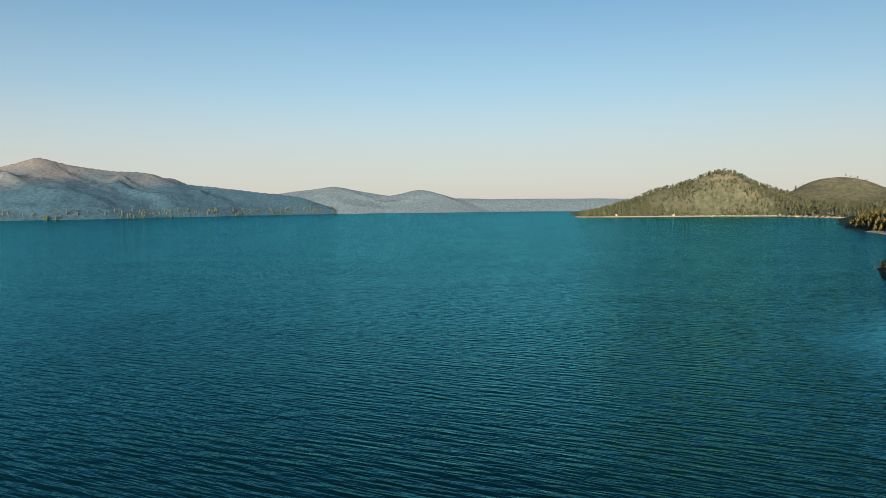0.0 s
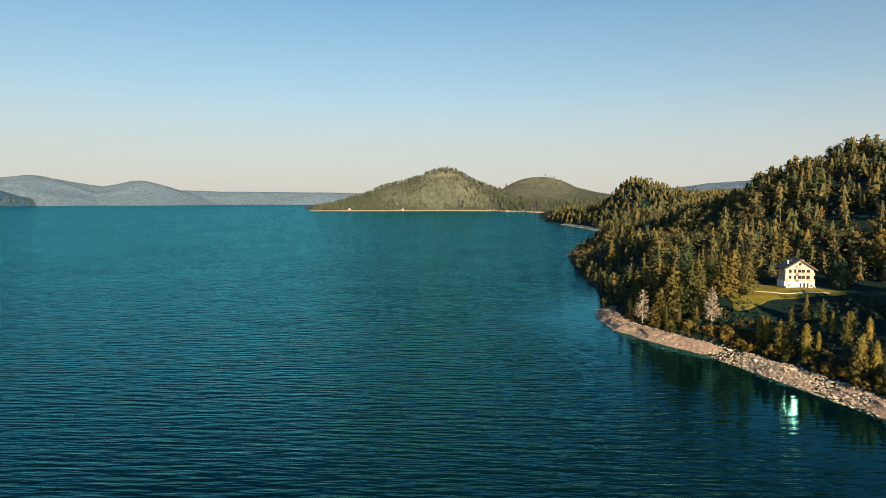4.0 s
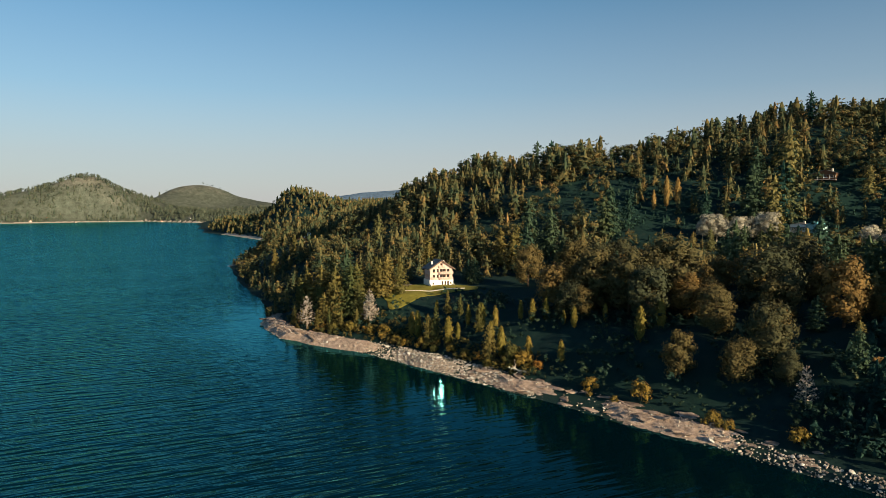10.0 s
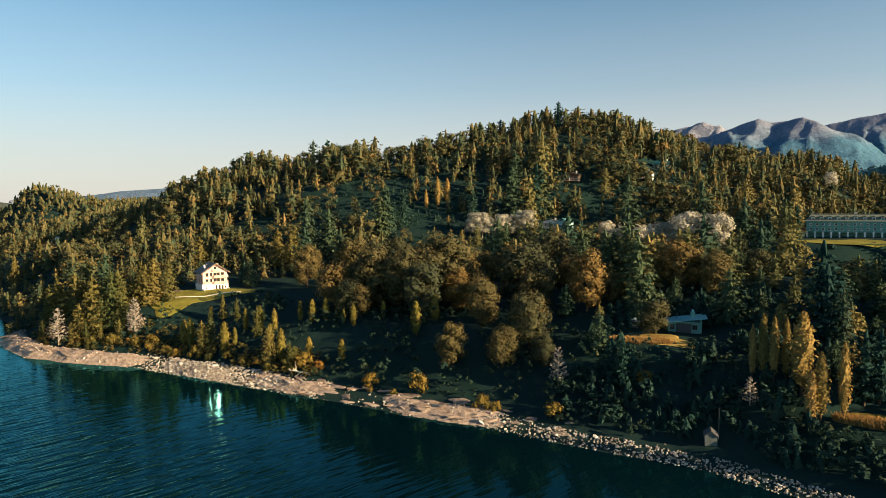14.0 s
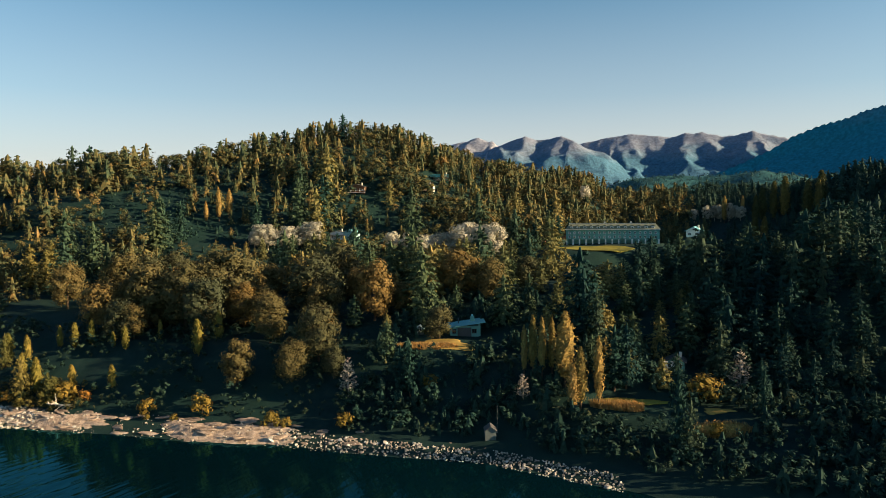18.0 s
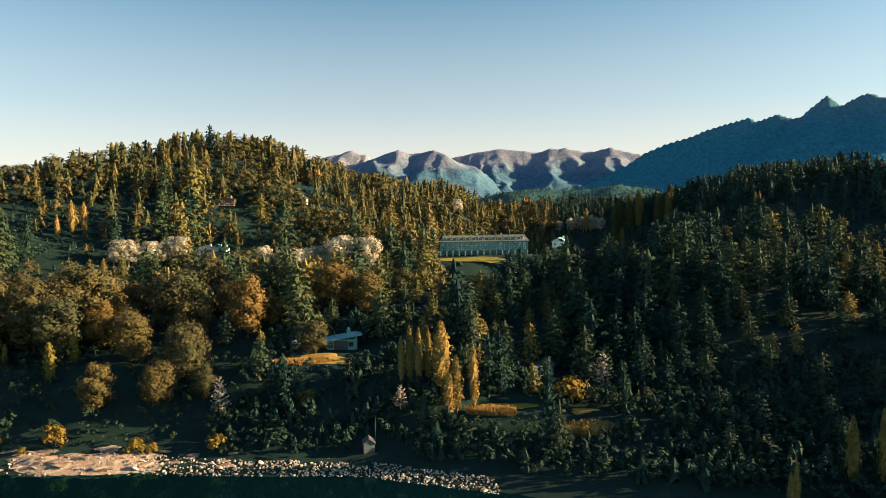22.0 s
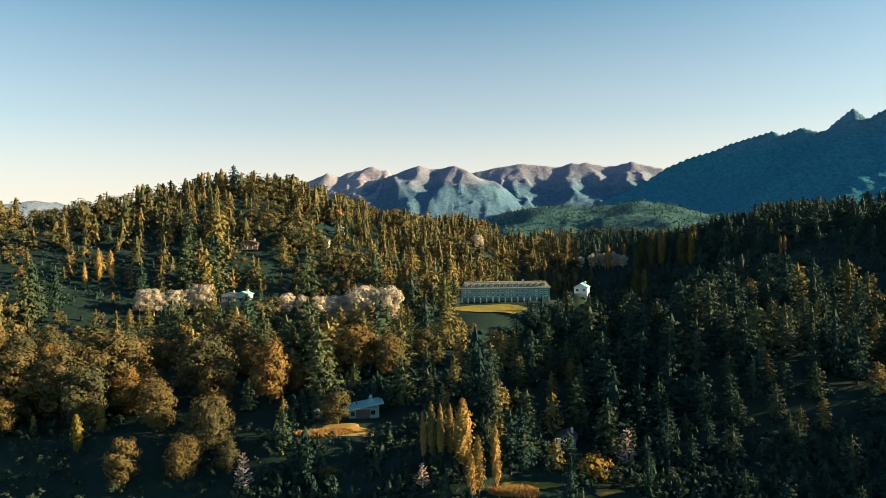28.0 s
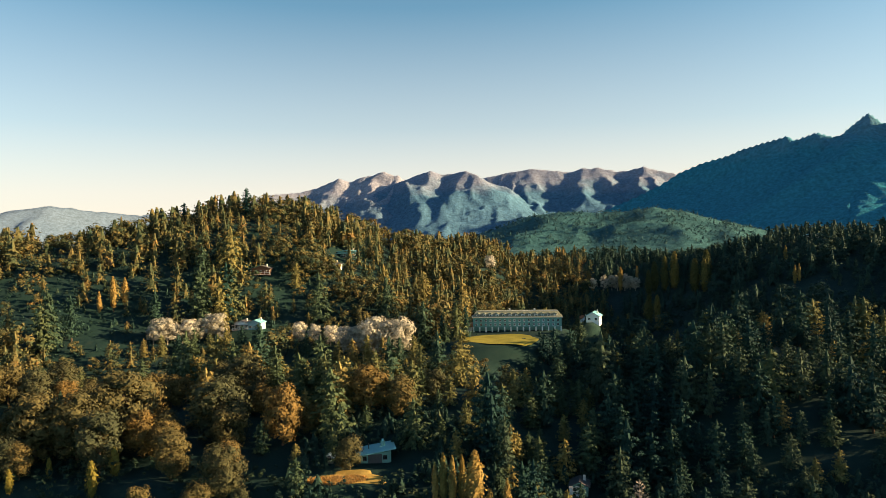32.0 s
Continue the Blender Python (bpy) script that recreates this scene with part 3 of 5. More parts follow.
def clear(x, y, tall=True):
    """True where no wild tree grows: lawns, yards, houses."""
    for cx, cy, rx, ry in CLEARINGS + (OPEN if tall else []):
        if ((x - cx) / rx) ** 2 + ((y - cy) / ry) ** 2 < 1:
            return True
    return False


# no tall trees, but brush
OPEN = [(-190, 190, 26, 12), (-508, 296, 20, 13), (-190, 224, 28, 20), (-33, 186, 14, 10), (-184, 206, 34, 15), (-140, 182, 24, 9), (-219, 180, 30, 13), (-222, 197, 20, 15), (-192, 208, 26, 14), (-6, 173, 18, 10), (-32, 177, 28, 11), (32, 168, 24, 15), (18, 150, 26, 12), (-4, 300, 19, 20), (-485, 280, 52, 24), (102, 350, 22, 12), (88, 455, 16, 16), (155, 345, 12, 10), (55, 169, 13, 5), (75, 173, 13, 5), (97, 177, 13, 5), (118, 181, 13, 5), (-18, 196, 15, 5)]
CLEARINGS = [(-8, 304, 9, 12), (-230, 208, 20, 12), (-232, 192, 16, 9), (3, 312, 20, 19), (-18, 352, 6, 14), (-246, 196, 7, 5), (12, 339, 34, 12), (-36, 200, 13, 10), (-42, 192, 12, 5), (-22, 162, 6, 6), (11, 173, 14, 8), (-122, 334, 10, 9), (29, 166, 9, 7), (48, 340, 8, 8), (24, 196, 7, 7), (-131, 378, 8, 7), (-94, 418, 9, 12), (-525, 306, 12, 9)]


def woodland(name, label, spots, kinds, mat):
    """Countless trees as one mesh: spots are x, y, z, height, kind, variant."""
    vs, fs, base = [], [], 0
    rng = np.random.default_rng(5)
    for x, y, z, h, k in spots:
        v, f, f_is_tri = kinds[k][rng.integers(0, len(kinds[k]))]
        a, w = rng.uniform(0, 6.283), h * rng.uniform(1.0, 1.45)
        ca, sa = math.cos(a) * w, math.sin(a) * w
        p = np.stack([v[:, 0] * ca - v[:, 1] * sa + x, v[:, 0] * sa + v[:, 1] * ca + y, v[:, 2] * h + z], 1)
        vs.append(p)
        fs.append(f + base)
        base += len(v)
    return tagged(new(name, mesh_from(name, np.concatenate(vs), np.concatenate(fs), mat)), label, "trees", kind="stuff")


def unit(v, f, h):
    return np.asarray(v, float) / h, np.asarray(f), None


_r = np.random.default_rng(3)
FAR_CONE = [unit(*crown_boughs(_r, 10, 3.2 * _r.uniform(0.75, 1.25), int(_r.integers(30, 40)), 7, 0.40, power=_r.uniform(0.5, 0.95), droop=_r.uniform(0.0, 0.35), core=0.38, tiers=3, sides=6, blunt=_r.uniform(0.2, 0.7)), 10) for _ in range(16)]
FAR_ROUND = [unit(*crown_round(_r, 10, 3.7 * _r.uniform(0.85, 1.15), 330, 0.38, 6, 0.05), 10) for _ in range(10)]
FAR_COLUMN = [unit(*crown_boughs(_r, 10, 2.1 * _r.uniform(0.8, 1.2), 30, 7, 0.40, 0.03, 0.4, -0.4, core=0.5, tiers=3, sides=6, blunt=0.6), 10) for _ in range(6)]
CREST = [unit(*crown_boughs(_r, 10, 3.2 * _r.uniform(0.8, 1.25), 26, 6, 0.46, power=_r.uniform(0.35, 0.85), droop=0.15, core=0.46, tiers=2, sides=6, blunt=_r.uniform(0.4, 1.0)), 10) for _ in range(12)]
TINY = [unit(*crown_boughs(_r, 10, 2.8, 8, 2, 1.1, core=0.85, tiers=2, sides=5, blunt=0.3), 10) for _ in range(5)]
TINY_ROUND = [unit(*crown_round(_r, 10, 4.0, 24, 1.0, 1, 0.1), 10) for _ in range(4)]


LATTICE = np.random.default_rng(8).uniform(-1, 1, (256, 256))


def lattice(x, y):
    """Smooth random unevenness between -1 and 1."""
    i, j = np.floor(x).astype(int), np.floor(y).astype(int)
    u, v = x - i, y - j
    u, v = u * u * (3 - 2 * u), v * v * (3 - 2 * v)
    a, b, c, d = LATTICE[i % 256, j % 256], LATTICE[(i + 1) % 256, j % 256], LATTICE[i % 256, (j + 1) % 256], LATTICE[(i + 1) % 256, (j + 1) % 256]
    return (a * (1 - u) + b * u) * (1 - v) + (c * (1 - u) + d * u) * v


def ridge_noise(x, y, size, seed):
    """Sharp-crested spurs and gullies, about 0 to 1, over six octaves."""
    out, amp, weight = 0 * x, 0.55, 1.0
    for k in range(6):
        n = (1 - np.abs(lattice(x / size + 17.3 * seed + 5 * k, y / size - 9.1 * seed + 3 * k))) ** 2
        out = out + amp * n * weight
        weight = np.clip(1.7 * n, 0, 1)
        size, amp = size * 0.5, amp * 0.52
    return out


def mountain(name, label, peaks, mat, step, slope, rough, seed, base=-15.0, rounded=0.0, shore=0, wood=0, sharp=0.0):
    """A massif whose crest joins the given tops; peaks: x, y, z."""
    p = np.array(peaks, float)
    reach = p[:, 2].max() / slope
    xs, ys = np.arange(p[:, 0].min() - reach, p[:, 0].max() + reach, step), np.arange(p[:, 1].min() - reach * 0.9, p[:, 1].max() + reach * 0.6, step)

    def height(x, y):
        z, away = 0 * x + base, 0 * x
        for (ax, ay, az), (bx, by, bz) in zip(p[:-1], p[1:]):
            dx, dy = bx - ax, by - ay
            u = np.clip(((x - ax) * dx + (y - ay) * dy) / (dx * dx + dy * dy), 0, 1)
            r = np.hypot(x - ax - u * dx, y - ay - u * dy)
            top = az + (bz - az) * u
            here = top - slope * (np.sqrt(r * r + rounded * rounded) - rounded) - sharp * np.minimum(r, 80)
            away = np.where(here > z, r, away)
            z = np.maximum(z, here)
        share = np.clip(z / p[:, 2].max(), 0, 1)
        return z + rough * (ridge_noise(x, y, reach * 0.34, seed) - 0.45) * np.sqrt(share) * (0.12 + 0.88 * smooth(0, 260, away))

    ob = sheet(name, xs, ys, height, mat, lambda x, y, z: (z > -8) & (x * x + y * y < 4930 ** 2))
    if shore:
        v = np.array([q.co for q in ob.data.vertices])
        g = np.random.default_rng(int(seed * 10))
        near = v[(v[:, 2] > 0.5) & (v[:, 2] < 34) & (v[:, 0] ** 2 + v[:, 1] ** 2 < 4800 ** 2)]
        pick = near[g.integers(0, len(near), shore)]
        spots = [(q[0] + g.uniform(-12, 12), q[1] + g.uniform(-12, 12), q[2] - 4, g.uniform(11, 22), int(g.uniform() < 0.5)) for q in pick]
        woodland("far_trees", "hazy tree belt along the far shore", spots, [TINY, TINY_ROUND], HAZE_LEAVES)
    if wood:
        v = np.array([q.co for q in ob.data.vertices])
        g = np.random.default_rng(int(seed * 10))
        pick = v[v[:, 2] > 60]
        pick = pick[g.integers(0, len(pick), wood)]
        spots = [(q[0] + g.uniform(-8, 8), q[1] + g.uniform(-8, 8), q[2] - 5, g.uniform(10, 19), int(g.uniform() < 0.85)) for q in pick]
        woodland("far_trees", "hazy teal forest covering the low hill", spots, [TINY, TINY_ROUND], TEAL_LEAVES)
    return tagged(ob, label, "mountain")


# Distance haze is put into these colours, bluer and paler than plain rock.
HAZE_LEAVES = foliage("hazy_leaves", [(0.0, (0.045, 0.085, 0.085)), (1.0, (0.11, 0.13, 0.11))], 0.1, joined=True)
FAR_WOOD = make_mountain("hazed_mountain", (0.055, 0.135, 0.215), (0.18, 0.205, 0.28), 400)
PALE_SUMMIT = make_mountain("hazed_summit", (0.085, 0.15, 0.225), (0.24, 0.255, 0.32), 330)
SHADE_WOOD = make_mountain("hazed_dark_mountain", (0.010, 0.165, 0.240), (0.07, 0.185, 0.26), 540)
LEFT_WOOD = make_mountain("hazed_left_mountain", (0.042, 0.100, 0.170), (0.15, 0.160, 0.20), 205)
FAINT_HILL = make_mountain("hazed_faint_hill", (0.105, 0.165, 0.25), (0.12, 0.18, 0.26), 190)
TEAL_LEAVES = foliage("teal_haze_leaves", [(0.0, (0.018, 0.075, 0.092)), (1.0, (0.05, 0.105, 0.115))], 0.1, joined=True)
PALE_HILL = make_mountain("hazed_hill", (0.12, 0.185, 0.265), (0.15, 0.20, 0.27), 190)
NEAR_HILL = make_mountain("hazed_wooded_hill", (0.030, 0.095, 0.105), (0.05, 0.10, 0.11), 300)
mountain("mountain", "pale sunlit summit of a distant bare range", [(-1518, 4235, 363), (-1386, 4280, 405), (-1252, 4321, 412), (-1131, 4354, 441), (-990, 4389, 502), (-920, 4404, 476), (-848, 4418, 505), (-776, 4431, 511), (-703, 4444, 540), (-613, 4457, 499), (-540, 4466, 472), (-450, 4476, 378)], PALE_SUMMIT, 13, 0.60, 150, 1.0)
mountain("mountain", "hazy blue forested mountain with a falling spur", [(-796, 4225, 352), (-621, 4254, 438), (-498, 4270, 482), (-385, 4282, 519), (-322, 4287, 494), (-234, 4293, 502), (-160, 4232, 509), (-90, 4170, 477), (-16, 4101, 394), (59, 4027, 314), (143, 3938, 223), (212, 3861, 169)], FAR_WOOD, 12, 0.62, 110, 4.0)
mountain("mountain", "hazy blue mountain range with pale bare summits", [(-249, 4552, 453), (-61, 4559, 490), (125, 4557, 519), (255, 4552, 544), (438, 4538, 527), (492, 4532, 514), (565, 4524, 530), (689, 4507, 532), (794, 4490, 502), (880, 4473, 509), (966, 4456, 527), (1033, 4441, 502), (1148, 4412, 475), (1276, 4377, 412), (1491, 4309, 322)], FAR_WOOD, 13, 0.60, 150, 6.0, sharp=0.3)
mountain("mountain", "steep mountain with a jagged rocky summit, haze in its dark blue colour", [(624, 4001, 235), (747, 3971, 286), (838, 3947, 324), (926, 3921, 364), (1041, 3884, 440), (1152, 3844, 485), (1259, 3802, 511), (1337, 3769, 541), (1412, 3735, 564), (1485, 3700, 584), (1528, 3679, 594), (1556, 3665, 568), (1647, 3616, 598), (1701, 3585, 566), (1733, 3567, 565), (1775, 3541, 611), (1806, 3522, 640), (1837, 3503, 672), (1866, 3484, 642), (1887, 3470, 612), (1924, 3446, 637), (1980, 3407, 663), (2059, 3349, 615), (2174, 3259, 608), (2361, 3094, 536)], SHADE_WOOD, 12, 0.58, 110, 7.0, sharp=0.9)
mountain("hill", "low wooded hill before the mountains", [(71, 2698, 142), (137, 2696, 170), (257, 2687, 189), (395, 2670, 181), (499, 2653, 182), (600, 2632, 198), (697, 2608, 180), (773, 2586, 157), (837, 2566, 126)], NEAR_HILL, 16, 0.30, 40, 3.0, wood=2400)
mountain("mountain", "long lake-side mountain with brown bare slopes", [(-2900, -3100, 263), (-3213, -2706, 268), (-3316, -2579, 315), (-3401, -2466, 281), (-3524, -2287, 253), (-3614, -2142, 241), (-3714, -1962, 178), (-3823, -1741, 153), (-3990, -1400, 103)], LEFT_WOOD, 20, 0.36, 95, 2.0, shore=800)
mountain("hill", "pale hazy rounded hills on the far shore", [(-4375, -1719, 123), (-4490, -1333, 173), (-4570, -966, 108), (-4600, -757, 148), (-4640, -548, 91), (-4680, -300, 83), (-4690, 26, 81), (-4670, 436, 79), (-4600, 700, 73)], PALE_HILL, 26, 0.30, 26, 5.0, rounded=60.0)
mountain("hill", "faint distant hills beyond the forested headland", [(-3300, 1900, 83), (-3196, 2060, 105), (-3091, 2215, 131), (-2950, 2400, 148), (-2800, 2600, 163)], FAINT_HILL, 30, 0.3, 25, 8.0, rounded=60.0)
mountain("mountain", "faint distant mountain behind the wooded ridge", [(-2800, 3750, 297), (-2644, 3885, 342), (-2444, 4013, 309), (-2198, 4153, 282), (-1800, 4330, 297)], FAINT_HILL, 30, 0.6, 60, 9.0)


# ---------------------------------------------------------------- headland across the bay
def headland_inland(x, y):
    edge = np.interp(y, [78, 180, 390, 650, 858, 936, 1040, 1820], [-2680, -2580, -2580, -2616, -2568, -2268, -2132, -1690])
    return np.minimum(np.minimum(edge - x, (y - 172) * 1.3), x + 3440) + 8 * wobble(x, y, 39, 1)


def headland_height(x, y):
    d = headland_inland(x, y)
    z = np.interp(d, [-260, 0, 18, 78, 208, 780], [-26, 0, 4, 12, 26, 26])
    k = smooth(13, 90, d)
    for cx, cy, sx, sy, h in ((-2743, 735, 135, 135, 60), (-2780, 720, 160, 250, 84), (-2750, 490, 90, 140, 40), (-2900, 1190, 170, 200, 118), (-2665, 1365, 195, 156, 40)):
        z = z + k * h * np.exp(-((x - cx) / sx) ** 2 - ((y - cy) / sy) ** 2)
    return z + k * 4 * wobble(x, y, 29, 3)


# Headland ground and cliffs greyed: haze is put into their colour too.
HEAD_ROCK = make_mountain("hazed_headland_ground", (0.072, 0.084, 0.070), (0.20, 0.19, 0.165), 165)
headland = sheet("headland", np.arange(-3440, -1950, 11), np.arange(140, 1820, 11), headland_height, HEAD_ROCK, lambda x, y, z: z > -4)
tagged(headland, "forested rounded headland with pale cliffs near the top", "hill", kind="structure")

SAND = plain("pale_sand", (0.36, 0.33, 0.28), 0.95, vary=0.2, scale=0.3, bump=0.3)
shore_line = sheet("beach", np.arange(-2760, -1950, 7), np.arange(140, 1500, 7), lambda x, y: headland_height(x, y) + 0.9, SAND, lambda x, y, z: (headland_inland(x, y) > -6) & (headland_inland(x, y) < 7))
tagged(shore_line, "narrow pale beach along the headland", "beach", kind="structure")
shore_line = sheet("beach", np.arange(-1300, -600, 4), np.arange(260, 660, 4), lambda x, y: land(x, y) + 0.35, SAND, lambda x, y, z: (inland(x, y) > -3) & (inland(x, y) < 8.5))
tagged(shore_line, "pale sandy beach below the farther wood", "beach", kind="structure")


# ---------------------------------------------------------------- shore
def draped(name, label, category, cx, cy, rx, ry, mat, lift=0.07, step=0.8, turn=0.0, seed=1.0, ragged=0.18, hump=0.0, kind="structure"):
    """A patch with an uneven rim that follows the ground."""
    n = int(max(rx, ry) / step) + 2
    ca, sa = math.cos(turn), math.sin(turn)
    rings, seg = n, 40
    v, f = [], []
    for i in range(rings + 1):
        for k in range(seg):
            a = 6.283 * k / seg
            e = (1 + ragged * math.sin(3 * a + seed) + 0.5 * ragged * math.sin(7 * a + 2 * seed)) * i / rings
            px, py = rx * e * math.cos(a), ry * e * math.sin(a)
            v.append((cx + px * ca - py * sa, cy + px * sa + py * ca))
    v = np.array(v)
    edge = np.repeat(np.arange(rings + 1) / rings, seg)
    z = land(v[:, 0], v[:, 1]) + lift + hump * (1 - edge ** 2) - 0.5 * lift * (edge > 0.99)
    for i in range(rings):
        for k in range(seg):
            f.append((i * seg + k, (i + 1) * seg + k, (i + 1) * seg + (k + 1) % seg, i * seg + (k + 1) % seg))
    me = mesh_from(name, np.column_stack([v, z]), f, mat, True)
    return tagged(new(name, me), label, category, kind=kind)


def shelf_height(x, y):
    d = inland(x, y)
    tilt = (0.55 * x + 1.5 * y + 1.3 * wobble(x, y, 6, 3)) / 2.3
    crack = 0.9 * (tilt - np.floor(tilt)) + 0.45 * np.abs(wobble(x, y * 1.3, 1.6, 6))
    lump = np.maximum(smooth(-0.5, 0.6, wobble(x, y, 8.5, 11)), 0.92 * smooth(-318, -306, x) * (1 - smooth(-222, -208, x)))
    lift = (0.15 + 1.1 * crack + 0.9 * smooth(-318, -300, x) * (1 - smooth(-225, -210, x))) * lump * smooth(-1, 2.5, d) * (1 - smooth(6.0, 9.5, d))
    return land(x, y) + lift - 0.25 * (1 - lump) - 0.9 * smooth(7.5, 10.5, d + 9 * smooth(-85, -35, x))


shelf = sheet("shore_rock", np.arange(-318, -30, 0.9), np.arange(138, 172, 0.9), shelf_height, ROCK, lambda x, y, z: (inland(x, y) > -2.5) & (inland(x, y) < 12.5 - 6 * smooth(-85, -35, x)))
tagged(shelf, "pale brown bedrock shelf sloping into the lake", "rock", kind="structure")


def stone_mesh(seed, long=1.0, flat=0.7):
    """An angular worn stone about one metre across."""
    g = np.random.default_rng(seed)
    bm = bmesh.new()
    bmesh.ops.create_icosphere(bm, subdivisions=2, radius=0.5)
    cuts = [(Vector(g.normal(size=3)).normalized(), g.uniform(0.24, 0.42)) for _ in range(9)]
    for v in bm.verts:
        for n, d in cuts:
            over = v.co.dot(n) - d
            if over > 0:
                v.co -= n * over
        v.co += Vector(g.normal(0, 0.012, 3))
        v.co.x *= long
        v.co.z *= flat
    me = bpy.data.meshes.new("stone")
    bm.to_mesh(me)
    bm.free()
    me.materials.append(BOULDER)
    return me


STONES = [stone_mesh(200 + k, 1 + 0.12 * k, 0.75 - 0.04 * k) for k in range(6)]
SLABS = [stone_mesh(230 + k, 2.0 + 0.3 * k, 0.42) for k in range(5)]
for me in SLABS:
    me.materials[0] = ROCK
srng = np.random.default_rng(77)


def bedrock(x):
    """Stretches of smooth rock with few loose stones."""
    return -320 < x < -217 or -150 < x < -78


made = 0
while made < 280:
    x = float(srng.uniform(-300, 6) if srng.uniform() < 0.55 else srng.uniform(-205, -130))
    edge = float(np.interp(x, COAST_X, COAST_Y))
    y = edge + float(srng.uniform(-0.8, 10.0 - 5.0 * smooth(-90, -50, x)))
    d = float(inland(x, y))
    if not -0.6 < d < 11.5 or (bedrock(x) and srng.uniform() < 0.8):
        continue
    s = float(srng.uniform(0.45, 1.0) * (1.0 + 0.9 * (srng.uniform() < 0.12)))
    ob = new("boulder", STONES[int(srng.integers(6))])
    ob.matrix_basis = Matrix.Translation((x, y, max(float(land(x, y)), float(shelf_height(x, y))) + 0.12 * s)) @ Euler((srng.normal(0, 0.25), srng.normal(0, 0.25), srng.uniform(0, 6.28))).to_matrix().to_4x4() @ Matrix.Scale(s, 4)
    tagged(ob, "pale angular boulder on the lake shore", "boulder", "shore boulders")
    made += 1
for k in range(110):
    x = float(srng.uniform(-312, -236) if k % 3 == 0 else srng.uniform(-165, -55))
    y = float(np.interp(x, COAST_X, COAST_Y)) + float(srng.uniform(0.6, 9.5))
    s = float(srng.uniform(1.3, 3.0))
    ob = new("rock_slab", SLABS[int(srng.integers(5))])
    ob.matrix_basis = Matrix.Translation((x, y, max(float(land(x, y)), float(shelf_height(x, y))) - 0.05 * s)) @ Euler((srng.normal(0.12, 0.15), srng.normal(0, 0.12), srng.normal(0.25, 0.35))).to_matrix().to_4x4() @ Matrix.Scale(s, 4)
    tagged(ob, "long tilted slab of brown shore rock", "rock", "shore slabs")

# countless smaller stones
base_v = np.array([(-0.5, -0.4, -0.3), (0.45, -0.5, -0.3), (0.5, 0.4, -0.3), (-0.4, 0.5, -0.3), (-0.3, -0.25, 0.35), (0.3, -0.3, 0.3), (0.28, 0.3, 0.38), (-0.3, 0.25, 0.3)])
base_f = np.array([(0, 1, 5, 4), (1, 2, 6, 5), (2, 3, 7, 6), (3, 0, 4, 7), (4, 5, 6, 7)])
vs, fs = [], []
for k in range(5600):
    x = srng.uniform(-300, 8) if k % 3 else srng.uniform(-205, -130)
    y = np.interp(x, COAST_X, COAST_Y) + srng.uniform(-1.2, 10.0 - 5.0 * smooth(-90, -50, x))
    s, a = srng.uniform(0.18, 0.62) * (0.12 if bedrock(x) and k % 7 else 1.0), srng.uniform(0, 6.28)
    p = base_v * s * srng.uniform(0.7, 1.3, 3) + srng.normal(0, 0.06 * s, (8, 3))
    ca, sa = math.cos(a), math.sin(a)
    vs.append(np.stack([p[:, 0] * ca - p[:, 1] * sa + x, p[:, 0] * sa + p[:, 1] * ca + y, p[:, 2]], 1))
    fs.append(base_f + 8 * k)
vs = np.concatenate(vs)
foot = vs.reshape(-1, 8, 3).mean(1)
ground_z = np.maximum(land(foot[:, 0], foot[:, 1]), shelf_height(foot[:, 0], foot[:, 1]))
vs[:, 2] += np.repeat(ground_z + 0.08, 8)
tagged(new("shingle", mesh_from("shingle", vs, np.concatenate(fs), SHINGLE)), "broken grey and white stones along the shore", "stones", kind="stuff")

# a bleached fallen tree
DRIFT = plain("driftwood", (0.62, 0.55, 0.47), 0.9, vary=0.25, scale=2, bump=0.4, stretch=(4, 4, 0.6))
log = new("driftwood")
log.matrix_basis = Matrix.Translation((-143, 166.2, 3.6)) @ Euler((radians(83), radians(8), radians(-78))).to_matrix().to_4x4()
dg = np.random.default_rng(9)
part("stem", mesh_from("stem", *trunk_mesh(dg, 7.0, 0.34, 0, 0.03), DRIFT), None, log)
for k in range(6):
    b = part("branch", mesh_from("branch", *trunk_mesh(dg, 2.4 + 0.25 * k, 0.13, 3, 0.06, 0.5), DRIFT), None, log)
    b.matrix_basis = Matrix.Translation((0, 0, 1.2 + k)) @ Euler((radians(50 + 9 * k), 0, radians(67 * k))).to_matrix().to_4x4()
tagged(log, "bleached driftwood trunk with bare branches on the rocks", "driftwood")

# ---------------------------------------------------------------- lawns and clearings
draped("lawn", "mown green lawn in front of the chalet", "lawn", -228, 198, 20, 12, LAWN, 0.35, turn=0.85, seed=2)
draped("lawn", "sunlit lawn before the long hotel", "lawn", 3, 316, 18, 14, LAWN, 0.12, seed=4, ragged=0.06)
draped("lawn", "small sunlit lawn beside the poplars", "lawn", 11.5, 175, 7.5, 2.8, LAWN, 0.40, seed=1)
draped("lawn", "grassy yard below the pavilion", "lawn", -41, 193, 9.5, 3.2, DRYGRASS, 0.30, seed=3)
draped("lawn", "golden grass clearing among the pines", "lawn", 30, 164.5, 5.5, 2.0, DRYGRASS, 0.3, seed=6, hump=0.5)
draped("lawn", "golden grass clearing among the pines", "lawn", 31, 171.5, 3.5, 1.3, DRYGRASS, 0.3, seed=8, hump=0.3)
draped("bare_earth", "bare pinkish earth bank beside the chalet lawn", "earth", -246, 196, 7, 4, ROCK, 0.3, turn=0.6, seed=7)
draped("bare_earth", "reddish bare drive beside the hotel", "earth", -18, 352, 5, 14, REDEARTH, 0.25, turn=0.25, seed=9)
